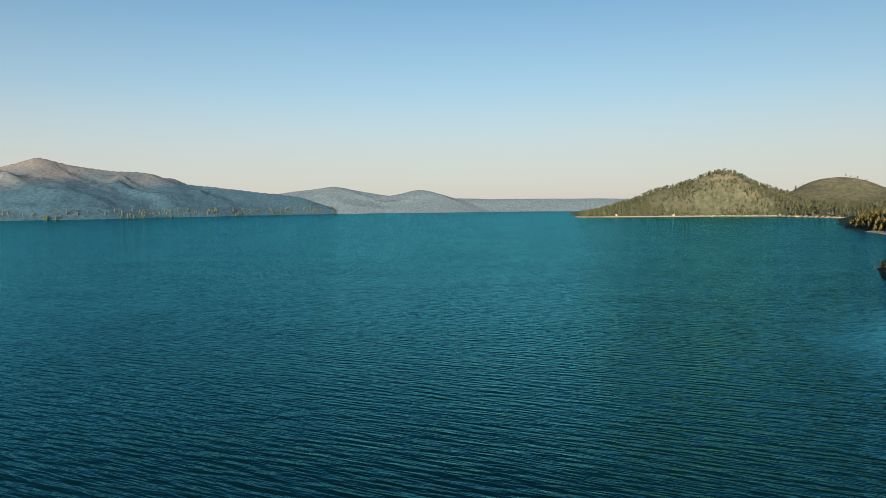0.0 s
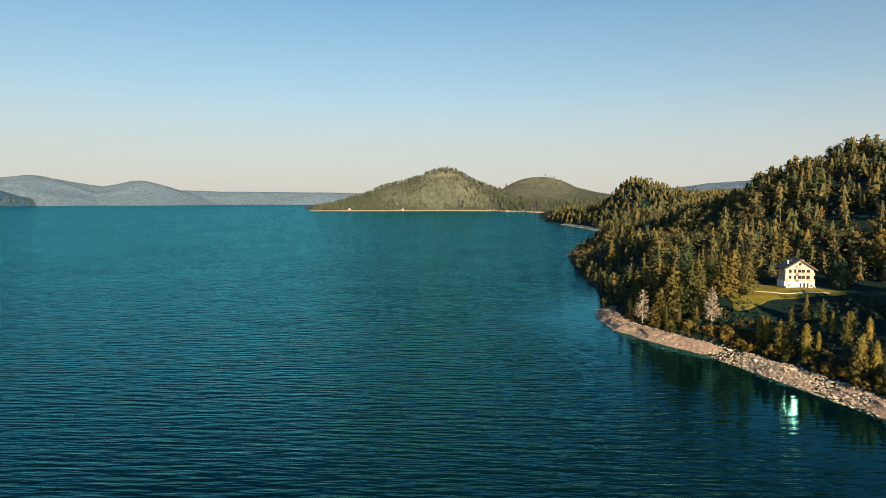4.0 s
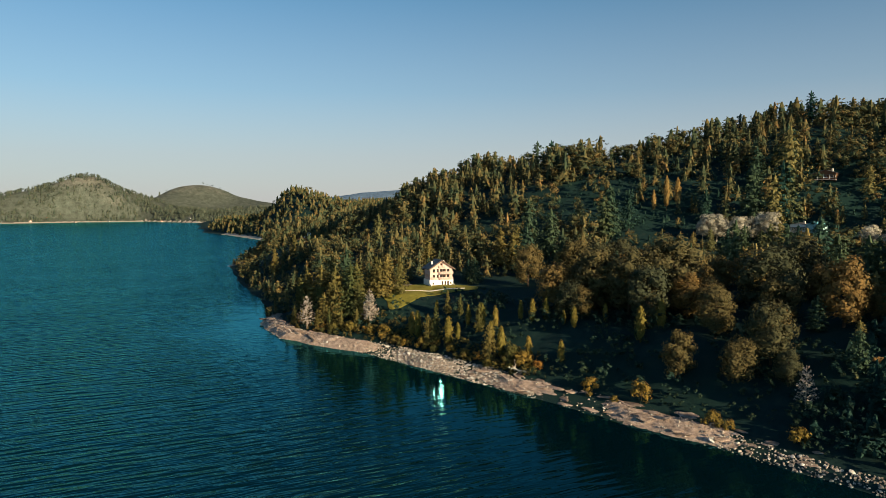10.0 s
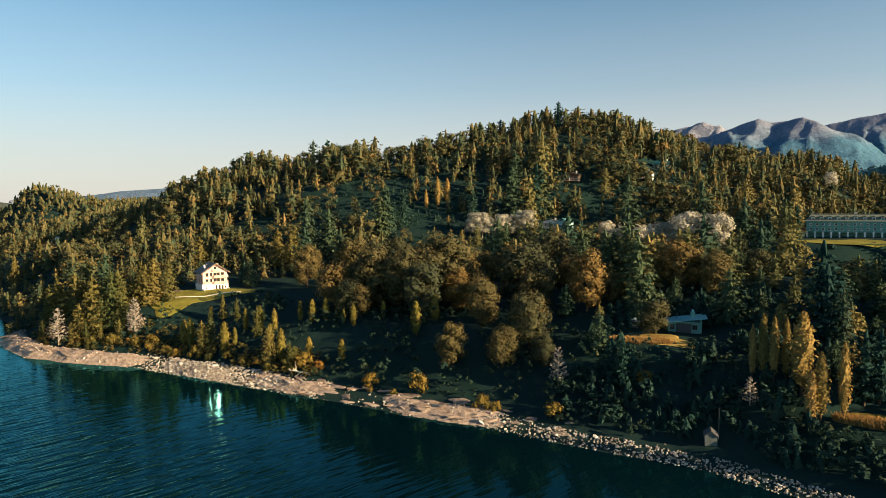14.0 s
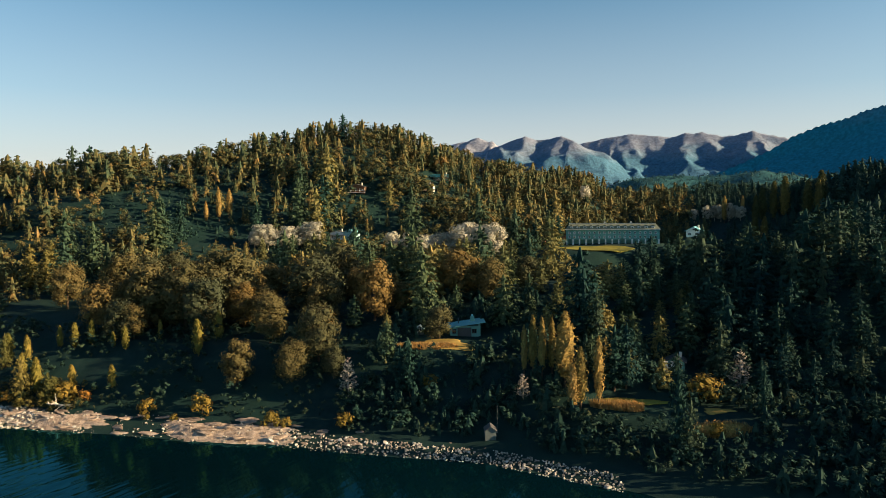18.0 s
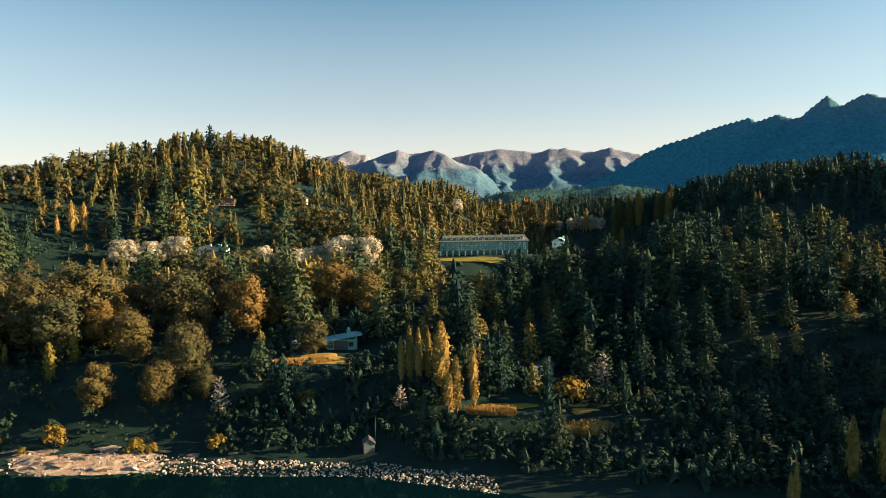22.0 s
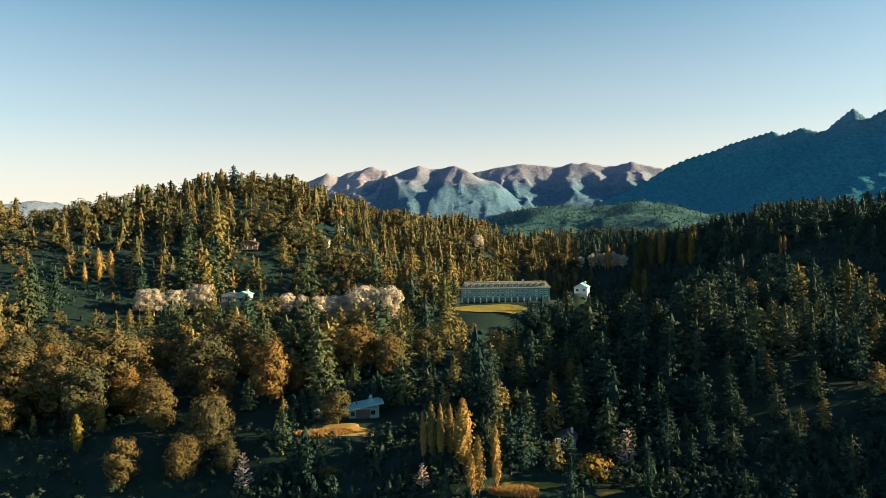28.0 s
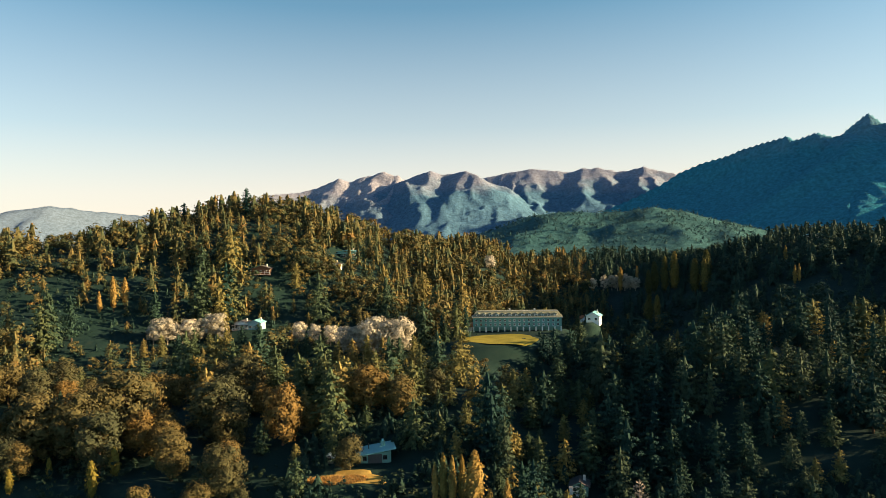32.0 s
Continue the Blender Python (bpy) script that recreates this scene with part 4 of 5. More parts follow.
draped("bare_earth", "bare sandy patch under the bank", "earth", -88, 165.2, 3.2, 1.2, ROCK, 0.10, seed=5)


def grass(name, label, cx, cy, rx, ry, n, tall, mat, turn=0.0, seed=1):
    """Countless upright blades."""
    g = np.random.default_rng(seed)
    a, q = g.uniform(0, 6.283, n), np.sqrt(g.uniform(0, 1, n))
    px, py = rx * q * np.cos(a), ry * q * np.sin(a)
    x, y = cx + px * math.cos(turn) - py * math.sin(turn), cy + px * math.sin(turn) + py * math.cos(turn)
    z = land(x, y)
    h, w, b = tall * g.uniform(0.5, 1.3, n), 0.10 * g.uniform(0.6, 1.6, n), g.uniform(0, 6.283, n)
    lx, ly = g.normal(0, 0.25, n) * h, g.normal(0, 0.25, n) * h
    v = np.stack([np.stack([x - w * np.cos(b), y - w * np.sin(b), z - 0.05], 1), np.stack([x + w * np.cos(b), y + w * np.sin(b), z - 0.05], 1), np.stack([x + lx, y + ly, z + h], 1)], 1).reshape(-1, 3)
    return tagged(new(name, mesh_from(name, v, np.arange(3 * n).reshape(-1, 3), mat)), label, "grass", kind="stuff")


REED = foliage("reed_blades", [(0.0, (0.34, 0.20, 0.08)), (0.5, (0.45, 0.28, 0.12)), (1.0, (0.52, 0.36, 0.18))], 0.4, joined=True)
grass("tall_grass", "tall dry reddish grass at the lawn's edge", 7.5, 170.6, 6.5, 1.8, 2600, 1.5, REED, -0.15, 2)
grass("tall_grass", "tall dry golden grass in the clearing", 30, 164.5, 7, 2.6, 2400, 0.9, REED, 0.0, 3)
grass("tall_grass", "tall dry grass below the pavilion", -45, 191.5, 9, 2.0, 2400, 0.9, REED, 0.1, 4)


# ---------------------------------------------------------------- single trees that stand out
HERO = np.random.default_rng(31)


def grove(kind, native, rows, wide=1.0, label="", group="", uneven=0.0):
    """Trees of one kind; rows: x, y, height."""
    for k, (x, y, h) in enumerate(rows):
        plant(kind, k, x, y, h / native * float(HERO.uniform(1 - uneven, 1 + uneven)), wide * float(HERO.uniform(0.9, 1.12)), float(HERO.uniform(0, 6.28)), label, group)


grove(POPLAR, 16, [(-16, 181, 13.5), (-13.7, 180.7, 16), (-11.2, 179.8, 16), (-8.7, 181.1, 15)], 0.95, group="poplar clump")
grove(POPLAR, 16, [(-5.2, 177.5, 19.5)], 1.75, "broad golden poplar lit by low sun", "poplar clump")
grove(POPLAR, 16, [(-1.2, 170.5, 15.5), (-3.0, 169.5, 12.5)], 1.35, group="poplar clump")
grove(POPLAR, 16, [(3.1, 171, 17.5)], 0.85, "slim pointed golden poplar beside the lawn", "poplar clump")
grove(PINE, 20, [(7.2, 179.5, 17.5), (10.2, 180.5, 17), (-0.7, 203, 21), (16.9, 232.8, 19), (38.2, 253.2, 23), (3, 200, 17)], 0.95, "tall dark fir near the clearing")
grove(PINE, 20, [(20.1, 156, 20.5), (22.4, 154.5, 14), (40.7, 169.8, 11)], 0.62, "slender spruce near the shore")
grove(PINE, 20, [(-45.8, 175, 14.5), (-49, 177, 12.5)], 0.8, "dusky conifer on the shaded bank")
grove(CONIFER, 14.5, [(-134.8, 344.2, 28), (-147, 334.6, 29), (-137.6, 336, 25), (-91, 352.5, 26.5), (-56.5, 359, 24.5), (-166.3, 326, 18), (-203.5, 299, 27), (-16, 355, 24), (-110, 377, 15), (-148.8, 378, 26), (-158, 363, 21), (-62, 386, 22), (-145, 371, 30)], 0.95, "tall conifer with layered boughs above the dark clearings")
grove(CONIFER, 14.5, [(-22.2, 269.8, 18), (-28, 260, 15), (-235, 273, 27), (-217, 269, 24), (-204.5, 295, 22), (-356, 267, 22), (-18, 356, 21), (-9, 343, 13), (-13, 322, 15), (-30, 364, 20), (28, 366, 22), (14, 372, 20), (-40, 392, 20)], 1.0, "broad sunlit conifer standing above the wood")
grove(GREYTREE, 8.5, [(38.5, 184.5, 11), (-63.1, 175, 11), (-261, 157.2, 14.8), (-231, 169.1, 16), (-15.7, 174.1, 7), (-233, 171, 12)], 1.1)
grove(CYPRESS, 6, [(-158.3, 186.8, 8.3), (-153.8, 188.8, 8.4), (-140.3, 186.9, 7.6), (-145.3, 187.7, 5.3), (-132.4, 193.2, 6.6), (-112.7, 194.3, 9.4), (-135.6, 174.2, 7.5), (-163.8, 186.8, 7.2), (-205.9, 184, 5.5), (-184, 180.3, 8.5)], 1.0, group="pointed cypresses")
grove(CYPRESS, 6, [(-185, 171, 11), (-202, 170.7, 11.5), (-206.2, 171.3, 10), (-177.7, 181, 9.4), (-170.9, 181.2, 8.8), (-158.7, 171.3, 11), (-149, 174.1, 7.2), (-168, 176, 8), (-207, 174, 6), (-183, 174, 7)], 1.0, group="pointed cypresses")
grove(CYPRESS, 6, [(-114.7, 185.8, 11.5)], 0.9, "pale tall cypress on the bank")
grove(BROADLEAF, 12, [(-96.3, 176, 15), (-81.4, 179, 12.5), (-76, 186, 17), (-94.1, 192, 16.5), (-143.6, 203, 24), (-130.9, 204.6, 24), (-121.2, 215.3, 26), (-152, 208, 18), (-119.5, 225.6, 19), (-90.2, 218.6, 22), (-67.4, 212.6, 21)], 1.05)
grove(BROADLEAF, 12, [(-59.7, 218.3, 11), (-42.5, 197.2, 10.5), (-42.2, 229.5, 17.4), (-31.2, 227.1, 15.2), (-20.1, 235, 13), (-192.3, 223.5, 19), (-157.8, 199, 18), (-111, 207, 16), (-84, 211, 15), (-148, 212, 18)], 1.05)
grove(SUNLIT_CONIFER, 14.5, [(-284.2, 168, 19), (-252, 166, 23), (-246, 170, 23), (-238, 183.5, 19), (-240, 170, 15), (-264.4, 230, 18), (-225.1, 253.3, 20), (-271, 171, 20), (-244.5, 183, 17), (-261, 172, 18)], 1.1, "tall sunlit conifer on the rocky point", "trees on the point")
grove(SUNLIT_CONIFER, 14.5, [(-435.6, 236, 20), (-443.1, 256, 18), (-256, 163, 14), (-276, 165, 12), (-265, 167, 15), (-292, 172, 15), (-302, 182, 16), (-250, 176, 19), (-233, 187, 17)], 1.0, "sunlit conifer on the wooded cape", "trees on the point")
grove(BUSH, 2.4, [(-80.4, 163.6, 4.2), (-60, 164.1, 4.2), (-101.9, 166.4, 5.5), (-118.8, 166.3, 4.0), (-76.6, 163.8, 2.8), (29.2, 177, 7), (29.2, 162.5, 3.5), (-41, 177.6, 3.6), (-244.5, 160.5, 4.2), (-236.9, 163.5, 5)], 1.0, group="shore shrubs")
grove(BUSH, 2.4, [(-218.9, 167.5, 5.5), (-146.6, 169.2, 5.5), (-159.3, 165.5, 3.2), (-108.6, 163.4, 2.2), (-116.8, 163.4, 1.6), (-226, 166, 4), (-210, 166.5, 3.4), (-204, 166, 3), (-196, 167.5, 4.5), (-188, 166.5, 3)], 1.0, group="shore shrubs")
grove(BUSH, 2.4, [(-180, 168, 3.6), (-172, 167, 3), (-166, 167.6, 3.4), (-152, 168, 5), (-154, 171, 6), (-149, 172, 4), (-141, 169.5, 3), (-252, 160, 3), (-262, 159, 2.6), (-270, 160, 3), (-280, 162, 3.2), (-230, 165.5, 3)], 1.0, group="shore shrubs")
grove(SILVERTREE, 13, [(-158.1, 314, 11.8), (-152, 316.5, 12.1), (-137.5, 323.7, 10.6), (-95.3, 329, 11.1), (-79, 327, 11.1), (-59.4, 308, 18), (-51.5, 307, 18.5), (-41.7, 306, 17), (-146, 319, 11.1), (-131, 322, 10.1), (-87, 328, 10.6), (-161, 313, 11.5), (-155, 315, 12.1), (-149, 318, 11.1), (-142, 321, 11.1), (-55, 307, 18), (-47, 306, 18), (-134, 324, 12.1)], 1.25, group="silver poplar row", uneven=0.25)
grove(SILVERTREE, 13, [(-2.2, 495, 12), (81.8, 480, 11.5), (89.2, 472, 12), (95, 466, 10), (-64, 309, 17), (-71, 318, 14), (77, 484, 11), (85, 476, 12), (92, 469, 11), (70, 486, 10)], 1.2, "silvery-white topped poplar among conifers", "silver poplar row")
grove(CONIFER, 14.5, [(-160, 302, 9), (-153, 305, 11), (-147, 309, 10), (-140, 311, 12), (-133, 312, 10), (-126, 314, 12), (-69, 300, 12), (-62, 297, 13), (-55, 295, 14), (-48, 294, 13), (-41, 295, 12), (-35, 298, 12), (-88, 317, 10), (-79, 315, 10)], 1.1, "dark conifer growing before the silver poplars")
grove(POPLAR, 16, [(-190, 330, 18), (-186, 334, 16), (-195, 326, 12)], 1.25, "tall poplar turning yellow on the slope")
grove(OLIVE_POPLAR, 16, [(108, 440, 23), (113, 436, 24), (103, 446, 21), (118, 410, 21), (124, 408, 23), (121, 402, 20), (98, 440, 19), (88, 395, 17), (92, 392, 16)], 1.1)
grove(SUNLIT_CONIFER, 14.5, [(-194.5, 169.4, 12.4), (-192, 171.1, 14.5), (-161.6, 168.5, 13), (-152, 168, 9.4), (-177, 179, 11.3), (-200, 184.5, 9.9), (-193.5, 185.2, 9.1), (-196, 172, 9), (-258, 160.5, 8), (-250, 161.5, 9), (-243, 163, 8), (-271, 160.5, 7), (-279, 161.5, 8), (-236, 166, 9)], 0.8, "slim sunlit conifer above the shore rocks", "trees on the point")
grove(POPLAR, 16, [(78, 136, 15), (83, 134, 17), (89, 137, 14), (64, 130, 10), (62, 128, 9), (150, 352, 11), (153, 354, 10)], 1.0, "yellowing poplar catching the low sun")
grove(PINE, 20, [(22, 303, 12), (27, 308, 15), (34, 306, 16), (40, 304, 18), (47, 300, 17), (56, 306, 17), (-24, 318, 13), (15, 296, 9), (36, 296, 15), (62, 300, 16)], 1.3, "dark conifer standing before the hotel")
grove(SUNLIT_CONIFER, 14.5, [(-252, 168, 20), (-247, 174, 19), (-241, 182, 17), (-283, 172, 17), (-276, 180, 19), (-233, 250, 19), (-222, 247, 18)], 1.2, "broad domed dark pine near the chalet")
grove(PINE, 20, [(-330, 392, 25), (-322, 398, 27), (-160, 438, 20), (-203, 440, 17), (-215, 436, 16), (-136, 341, 30), (-203, 301, 24), (-197, 306, 22)], 1.0, "tall old conifer rising above the wooded ridge")
grove(PINE, 20, [(74.9, 243, 17.7), (96.1, 232.1, 12), (106, 305, 25), (112.4, 259.4, 22), (39.3, 252.8, 25.9), (35.4, 319, 19), (41.4, 297.6, 17), (66.9, 265.2, 14), (137.3, 291, 21), (126.4, 236.9, 19), (-1.8, 206.2, 25.7)], 1.0, "dark conifer catching the sun on its side")
grove(POPLAR, 16, [(160, 387, 10), (86, 470, 18), (99, 480, 12)], 1.2, "yellow autumn tree among dark conifers")
# Unseen pines added off to the right, to shade the shore.
grove(PINE, 20, [(92, 133, 24), (99, 128, 26), (106, 136, 24), (113, 124, 26), (120, 130, 25), (128, 121, 26), (136, 128, 25), (145, 118, 24), (152, 126, 26), (160, 115, 24)], 1.1, "tall dark conifer added out of view to shade the shore bank")
grove(CONIFER, 14.5, [(-121, 321, 11), (-113, 322, 12), (-130, 323, 11), (41, 330, 14), (54, 333, 13)], 1.2, "dark conifer in front of a white house")


# ---------------------------------------------------------------- woods on the slopes
rng = np.random.default_rng(12)
near_spots = []
single = np.array(planted)


def beside_single(x, y):
    """How a wild tree stands to the single trees: 2 under one, 1 on the lake side of one, 0 apart."""
    dx, dy = single[:, 0] - x, single[:, 1] - y
    if (dx * dx + dy * dy).min() < 22:
        return 2
    q = math.hypot(x, y)
    along, across = (dx * x + dy * y) / q, np.abs(dx * y - dy * x) / q
    return int(((along > 0) & (along < 24) & (across < 4)).any())



for gy in np.cumsum(np.where(np.arange(70) < 24, 7.6, 6.4)) + 142:
    for gx in np.arange(-625, 330, 7.6 if gy < 330 else 6.4):
        x, y = gx + rng.uniform(-3.4, 3.4), gy + rng.uniform(-3.4, 3.4)
        d = float(inland(x, y))
        if d < (3 if x < -305 else 11 if x < -240 else 19) or clear(x, y) or rng.uniform() < (0.6 if -300 < x < -222 and y < 204 else 0.27 if y < 330 and x < 30 else 0.1) or (x < -60 and y > 505) or (x < -330 and y > 420) or (x < -450 and y > 360) or y > 600 or (-250 < x < 70 and 285 < y < 385 and rng.uniform() < 0.45):
            continue
        if beside_single(x, y) == 2:
            continue
        near_spots.append((x, y, d))
near_spots.sort(key=lambda s: s[0] ** 2 + s[1] ** 2)
LOW = [(-150, 298, 28, 17), (-54, 286, 27, 22), (2, 284, 24, 26), (-238, 228, 20, 14), (48, 325, 36, 11)]
heights = land([s[0] for s in near_spots], [s[1] for s in near_spots])
count = {"c": 0, "p": 0, "b": 0}
stuff, shaded = [], []
for (x, y, d), z in zip(near_spots, heights):
    patch = float(wobble(x, y, 21, 7)) + rng.uniform(-0.55, 0.55)
    right = x > 28 + 0.12 * (y - 170)
    valley = -195 < x < -30 and y < 262
    dist = math.hypot(x, y)
    stand = float(wobble(x, y, 13, 4)) + rng.uniform(-0.6, 0.6)
    h = rng.uniform(0.95, 1.5 if dist < 360 else 1.15) if stand > 0.25 else rng.uniform(0.45, 0.85)
    if any(((x - cx) / rx) ** 2 + ((y - cy) / ry) ** 2 < 1 for cx, cy, rx, ry in LOW):
        h = rng.uniform(0.6, 0.9) if x < -90 else rng.uniform(0.32, 0.6)
    if 22 < x and y < 192 + 0.17 * (x - 30):
        h = rng.uniform(0.34, 0.62)
        if x < 125 and rng.uniform() < 0.3:
            continue
    elif 22 < x and y < 236:
        h = rng.uniform(0.55, 1.05)
    if d < 30:
        h *= 0.7
    if beside_single(x, y):
        h = min(0.55, h * 0.6)
    if valley and patch > -0.3:
        if rng.uniform() < 0.66:
            continue
        if count["b"] < 190 and dist < 340:
            plant(BROADLEAF, int(rng.integers(9)), x, y, 0.6 + 0.75 * h, 1.1, rng.uniform(0, 6))
            count["b"] += 1
        else:
            stuff.append((x, y, z - 0.3, 13 * h, 1))
    elif right and dist < 390 and count["p"] < 250 and patch > -0.5:
        plant(PINE, int(rng.integers(9)), x, y, h * (0.72 if y > 230 else 0.95), 1.15, rng.uniform(0, 6))
        count["p"] += 1
    elif dist < 375 and count["c"] < 290 and patch < 0.6:
        plant(CONIFER, int(rng.integers(9)), x, y, h * 1.1, float(rng.uniform(1.1, 1.4)), rng.uniform(0, 6))
        count["c"] += 1
    else:
        k = 1 if patch > 0.28 else (2 if rng.uniform() < 0.2 else 0)
        if dist > 385 and k != 1:
            k = 3
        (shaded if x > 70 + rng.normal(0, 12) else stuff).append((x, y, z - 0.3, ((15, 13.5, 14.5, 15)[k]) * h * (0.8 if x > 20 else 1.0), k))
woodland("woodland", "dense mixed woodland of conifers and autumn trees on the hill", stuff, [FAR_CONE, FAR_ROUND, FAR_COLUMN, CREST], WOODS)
woodland("woodland", "conifer wood on the shaded hill, shade put into its dark green", shaded, [FAR_CONE, FAR_ROUND, FAR_COLUMN, CREST], SHADED_WOODS)

# undergrowth down to the stones
spots = []
for k in range(4200):
    x = rng.uniform(-330, 120) if k % 4 else rng.uniform(-640, -300)
    y = np.interp(x, COAST_X, COAST_Y) + rng.uniform(1, 46)
    d = float(inland(x, y))
    if (1.5 if x < -305 else 10.5 if x < -60 else 7) < d < 46 and not clear(x, y, False) and wobble(x, y, 6, 3) + rng.uniform(-0.4, 0.4) > -0.25:
        spots.append((x, y, float(land(x, y)) - 0.2, rng.uniform(1.2, 3.8) * (1 + (d > 15) * rng.uniform(0, 0.7)), 0))
woodland("undergrowth", "low shrubs and brush on the bank, shade put into their dark colour", spots, [TINY_ROUND], BRUSH)
spots = []
for k in range(560):
    x = rng.uniform(-292, -140)
    y = np.interp(x, COAST_X, COAST_Y) + rng.uniform(9, 30)
    if 8.5 < float(inland(x, y)) < (26 if x < -205 else 19) and not clear(x, y, False):
        spots.append((x, y, float(land(x, y)) - 0.2, rng.uniform(1.2, 3.6), 0))
woodland("shrubs", "ochre and olive shrubs above the shore rocks", spots, [FAR_ROUND], SHRUBS)
# Thicket in the darkened leaves: shade over this ground is put into it.
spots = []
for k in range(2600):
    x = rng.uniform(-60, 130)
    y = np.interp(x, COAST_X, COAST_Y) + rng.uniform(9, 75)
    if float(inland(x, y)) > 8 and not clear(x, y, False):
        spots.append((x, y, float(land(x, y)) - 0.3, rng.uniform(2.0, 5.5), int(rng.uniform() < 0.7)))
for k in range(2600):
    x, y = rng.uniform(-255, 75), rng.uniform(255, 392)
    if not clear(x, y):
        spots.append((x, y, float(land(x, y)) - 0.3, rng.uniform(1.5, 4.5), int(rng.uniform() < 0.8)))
woodland("undergrowth", "dense thicket under the conifers, shade put into its dark leaves", spots, [TINY, TINY_ROUND], SHADED_WOODS)
spots = []
for gx in np.arange(-1500, -625, 10.5):
    for gy in np.arange(260, 940, 10.5):
        x, y = gx + rng.uniform(-4, 4), gy + rng.uniform(-4, 4)
        d = float(inland(x, y))
        if 10 < d < 320 and rng.uniform() < 0.9:
            spots.append((x, y, float(land(x, y)) - 0.3, rng.uniform(9, 18), int(rng.uniform() < 0.35)))
woodland("woodland", "forest on the farther shore and its low knoll", spots, [TINY, TINY_ROUND], WOODS)
spots = []
hx, hy = rng.uniform(-2900, -2030, 14000), rng.uniform(156, 1600, 14000)
hd, hz = headland_inland(hx, hy), headland_height(hx, hy)
for x, y, d, z in zip(hx, hy, hd, hz):
    if 13 < d < 546 and float(wobble(x, y, 30, 9)) < 0.62 and not (126 < z < 143 and x > -2743 and wobble(x, y, 18, 2) > -0.3):
        spots.append((x, y, z - 0.5, rng.uniform(8, 17), int(rng.uniform() < 0.6)))
woodland("woodland", "sunlit olive forest covering the headland", spots[:6400], [TINY, TINY_ROUND], HAZED_WOODS)


# ---------------------------------------------------------------- buildings
TIMBER = plain("honey_timber", (0.54, 0.40, 0.36), 0.7, vary=0.2, scale=2, bump=0.3, stretch=(0.4, 0.4, 5))
DARKTIMBER = plain("dark_timber", (0.16, 0.075, 0.04), 0.7, vary=0.25, scale=2, bump=0.3)
WHITEWASH = plain("whitewash", (0.80, 0.79, 0.77), 0.8, vary=0.06, scale=1.5)
SLATE = plain("roof_slate", (0.07, 0.07, 0.075), 0.6, vary=0.3, scale=2, bump=0.4)
TEALROOF = plain("teal_metal_roof", (0.17, 0.46, 0.52), 0.45, 0.1, vary=0.12, scale=1.0)
TEALWALL = plain("grey_green_render", (0.13, 0.32, 0.29), 0.8, vary=0.08, scale=0.8)
HOTELROOF = plain("olive_shingle", (0.17, 0.18, 0.13), 0.8, vary=0.2, scale=1.5)
GREYWOOD = plain("weathered_boards", (0.10, 0.12, 0.12), 0.85, vary=0.3, scale=2, bump=0.4, stretch=(5, 5, 0.5))
# House walls toned from white to pale teal: shade put into the colour.
SHADED_WHITE = plain("shaded_white_render", (0.26, 0.42, 0.44), 0.8, vary=0.08, scale=0.8)
REDROOF = plain("brick_red", (0.40, 0.13, 0.06), 0.8, vary=0.25, scale=1.5)
STONEWALL = plain("pale_stone", (0.62, 0.58, 0.52), 0.9, vary=0.15, scale=2, bump=0.5)
GLASS, _gn, _gl, _gb = material("window_glass", 0.10, 0, 1.0)
_gb.inputs["Base Color"].default_value = (0.02, 0.025, 0.03, 1)


def prism(pts, y0, y1):
    """A solid with the outline pts (x, z) from y0 to y1."""
    bm = bmesh.new()
    a, b = [bm.verts.new((x, y0, z)) for x, z in pts], [bm.verts.new((x, y1, z)) for x, z in pts]
    bm.faces.new(a)
    bm.faces.new(b[::-1])
    for i in range(len(pts)):
        j = (i + 1) % len(pts)
        bm.faces.new((a[j], a[i], b[i], b[j]))
    return bm


def window(parent, x, z, w, h, y=0.0, frame=None, name="window", mullion=True):
    """A window in a wall that faces -y: frame, sill, pane."""
    win = part(name, None, None, parent)
    bm = bmesh.new()
    t = 0.09
    box(bm, x - w / 2, x + w / 2, y - 0.07, y + 0.03, z, z + t)
    box(bm, x - w / 2, x + w / 2, y - 0.07, y + 0.03, z + h - t, z + h)
    box(bm, x - w / 2, x - w / 2 + t, y - 0.07, y + 0.03, z + t, z + h - t)
    box(bm, x + w / 2 - t, x + w / 2, y - 0.07, y + 0.03, z + t, z + h - t)
    if mullion:
        box(bm, x - 0.03, x + 0.03, y - 0.05, y + 0.03, z + t, z + h - t)
    part("frame", bm, frame or WHITEWASH, win)
    part("pane", block(x - w / 2 + t, x + w / 2 - t, y - 0.03, y + 0.03, z + t, z + h - t), GLASS, win)
    part("sill", block(x - w / 2 - 0.08, x + w / 2 + 0.08, y - 0.16, y - 0.072, z - 0.07, z - 0.003), frame or WHITEWASH, win)
    return win


def gable_roof(parent, w, y0, y1, eave, ridge, over, mat, thick=0.28):
    """Two slopes, each with its thickness."""
    slope = (ridge - eave) / (w / 2)
    for s in (-1, 1):
        xo = w / 2 + over
        zo = ridge - slope * xo
        pts = [(0, ridge), (s * xo, zo), (s * xo, zo + thick), (0, ridge + thick)]
        bm = prism(pts if s > 0 else pts[::-1], y0 - over, y1 + over)
        bmesh.ops.recalc_face_normals(bm, faces=bm.faces[:])
        part("roof", bm, mat, parent)


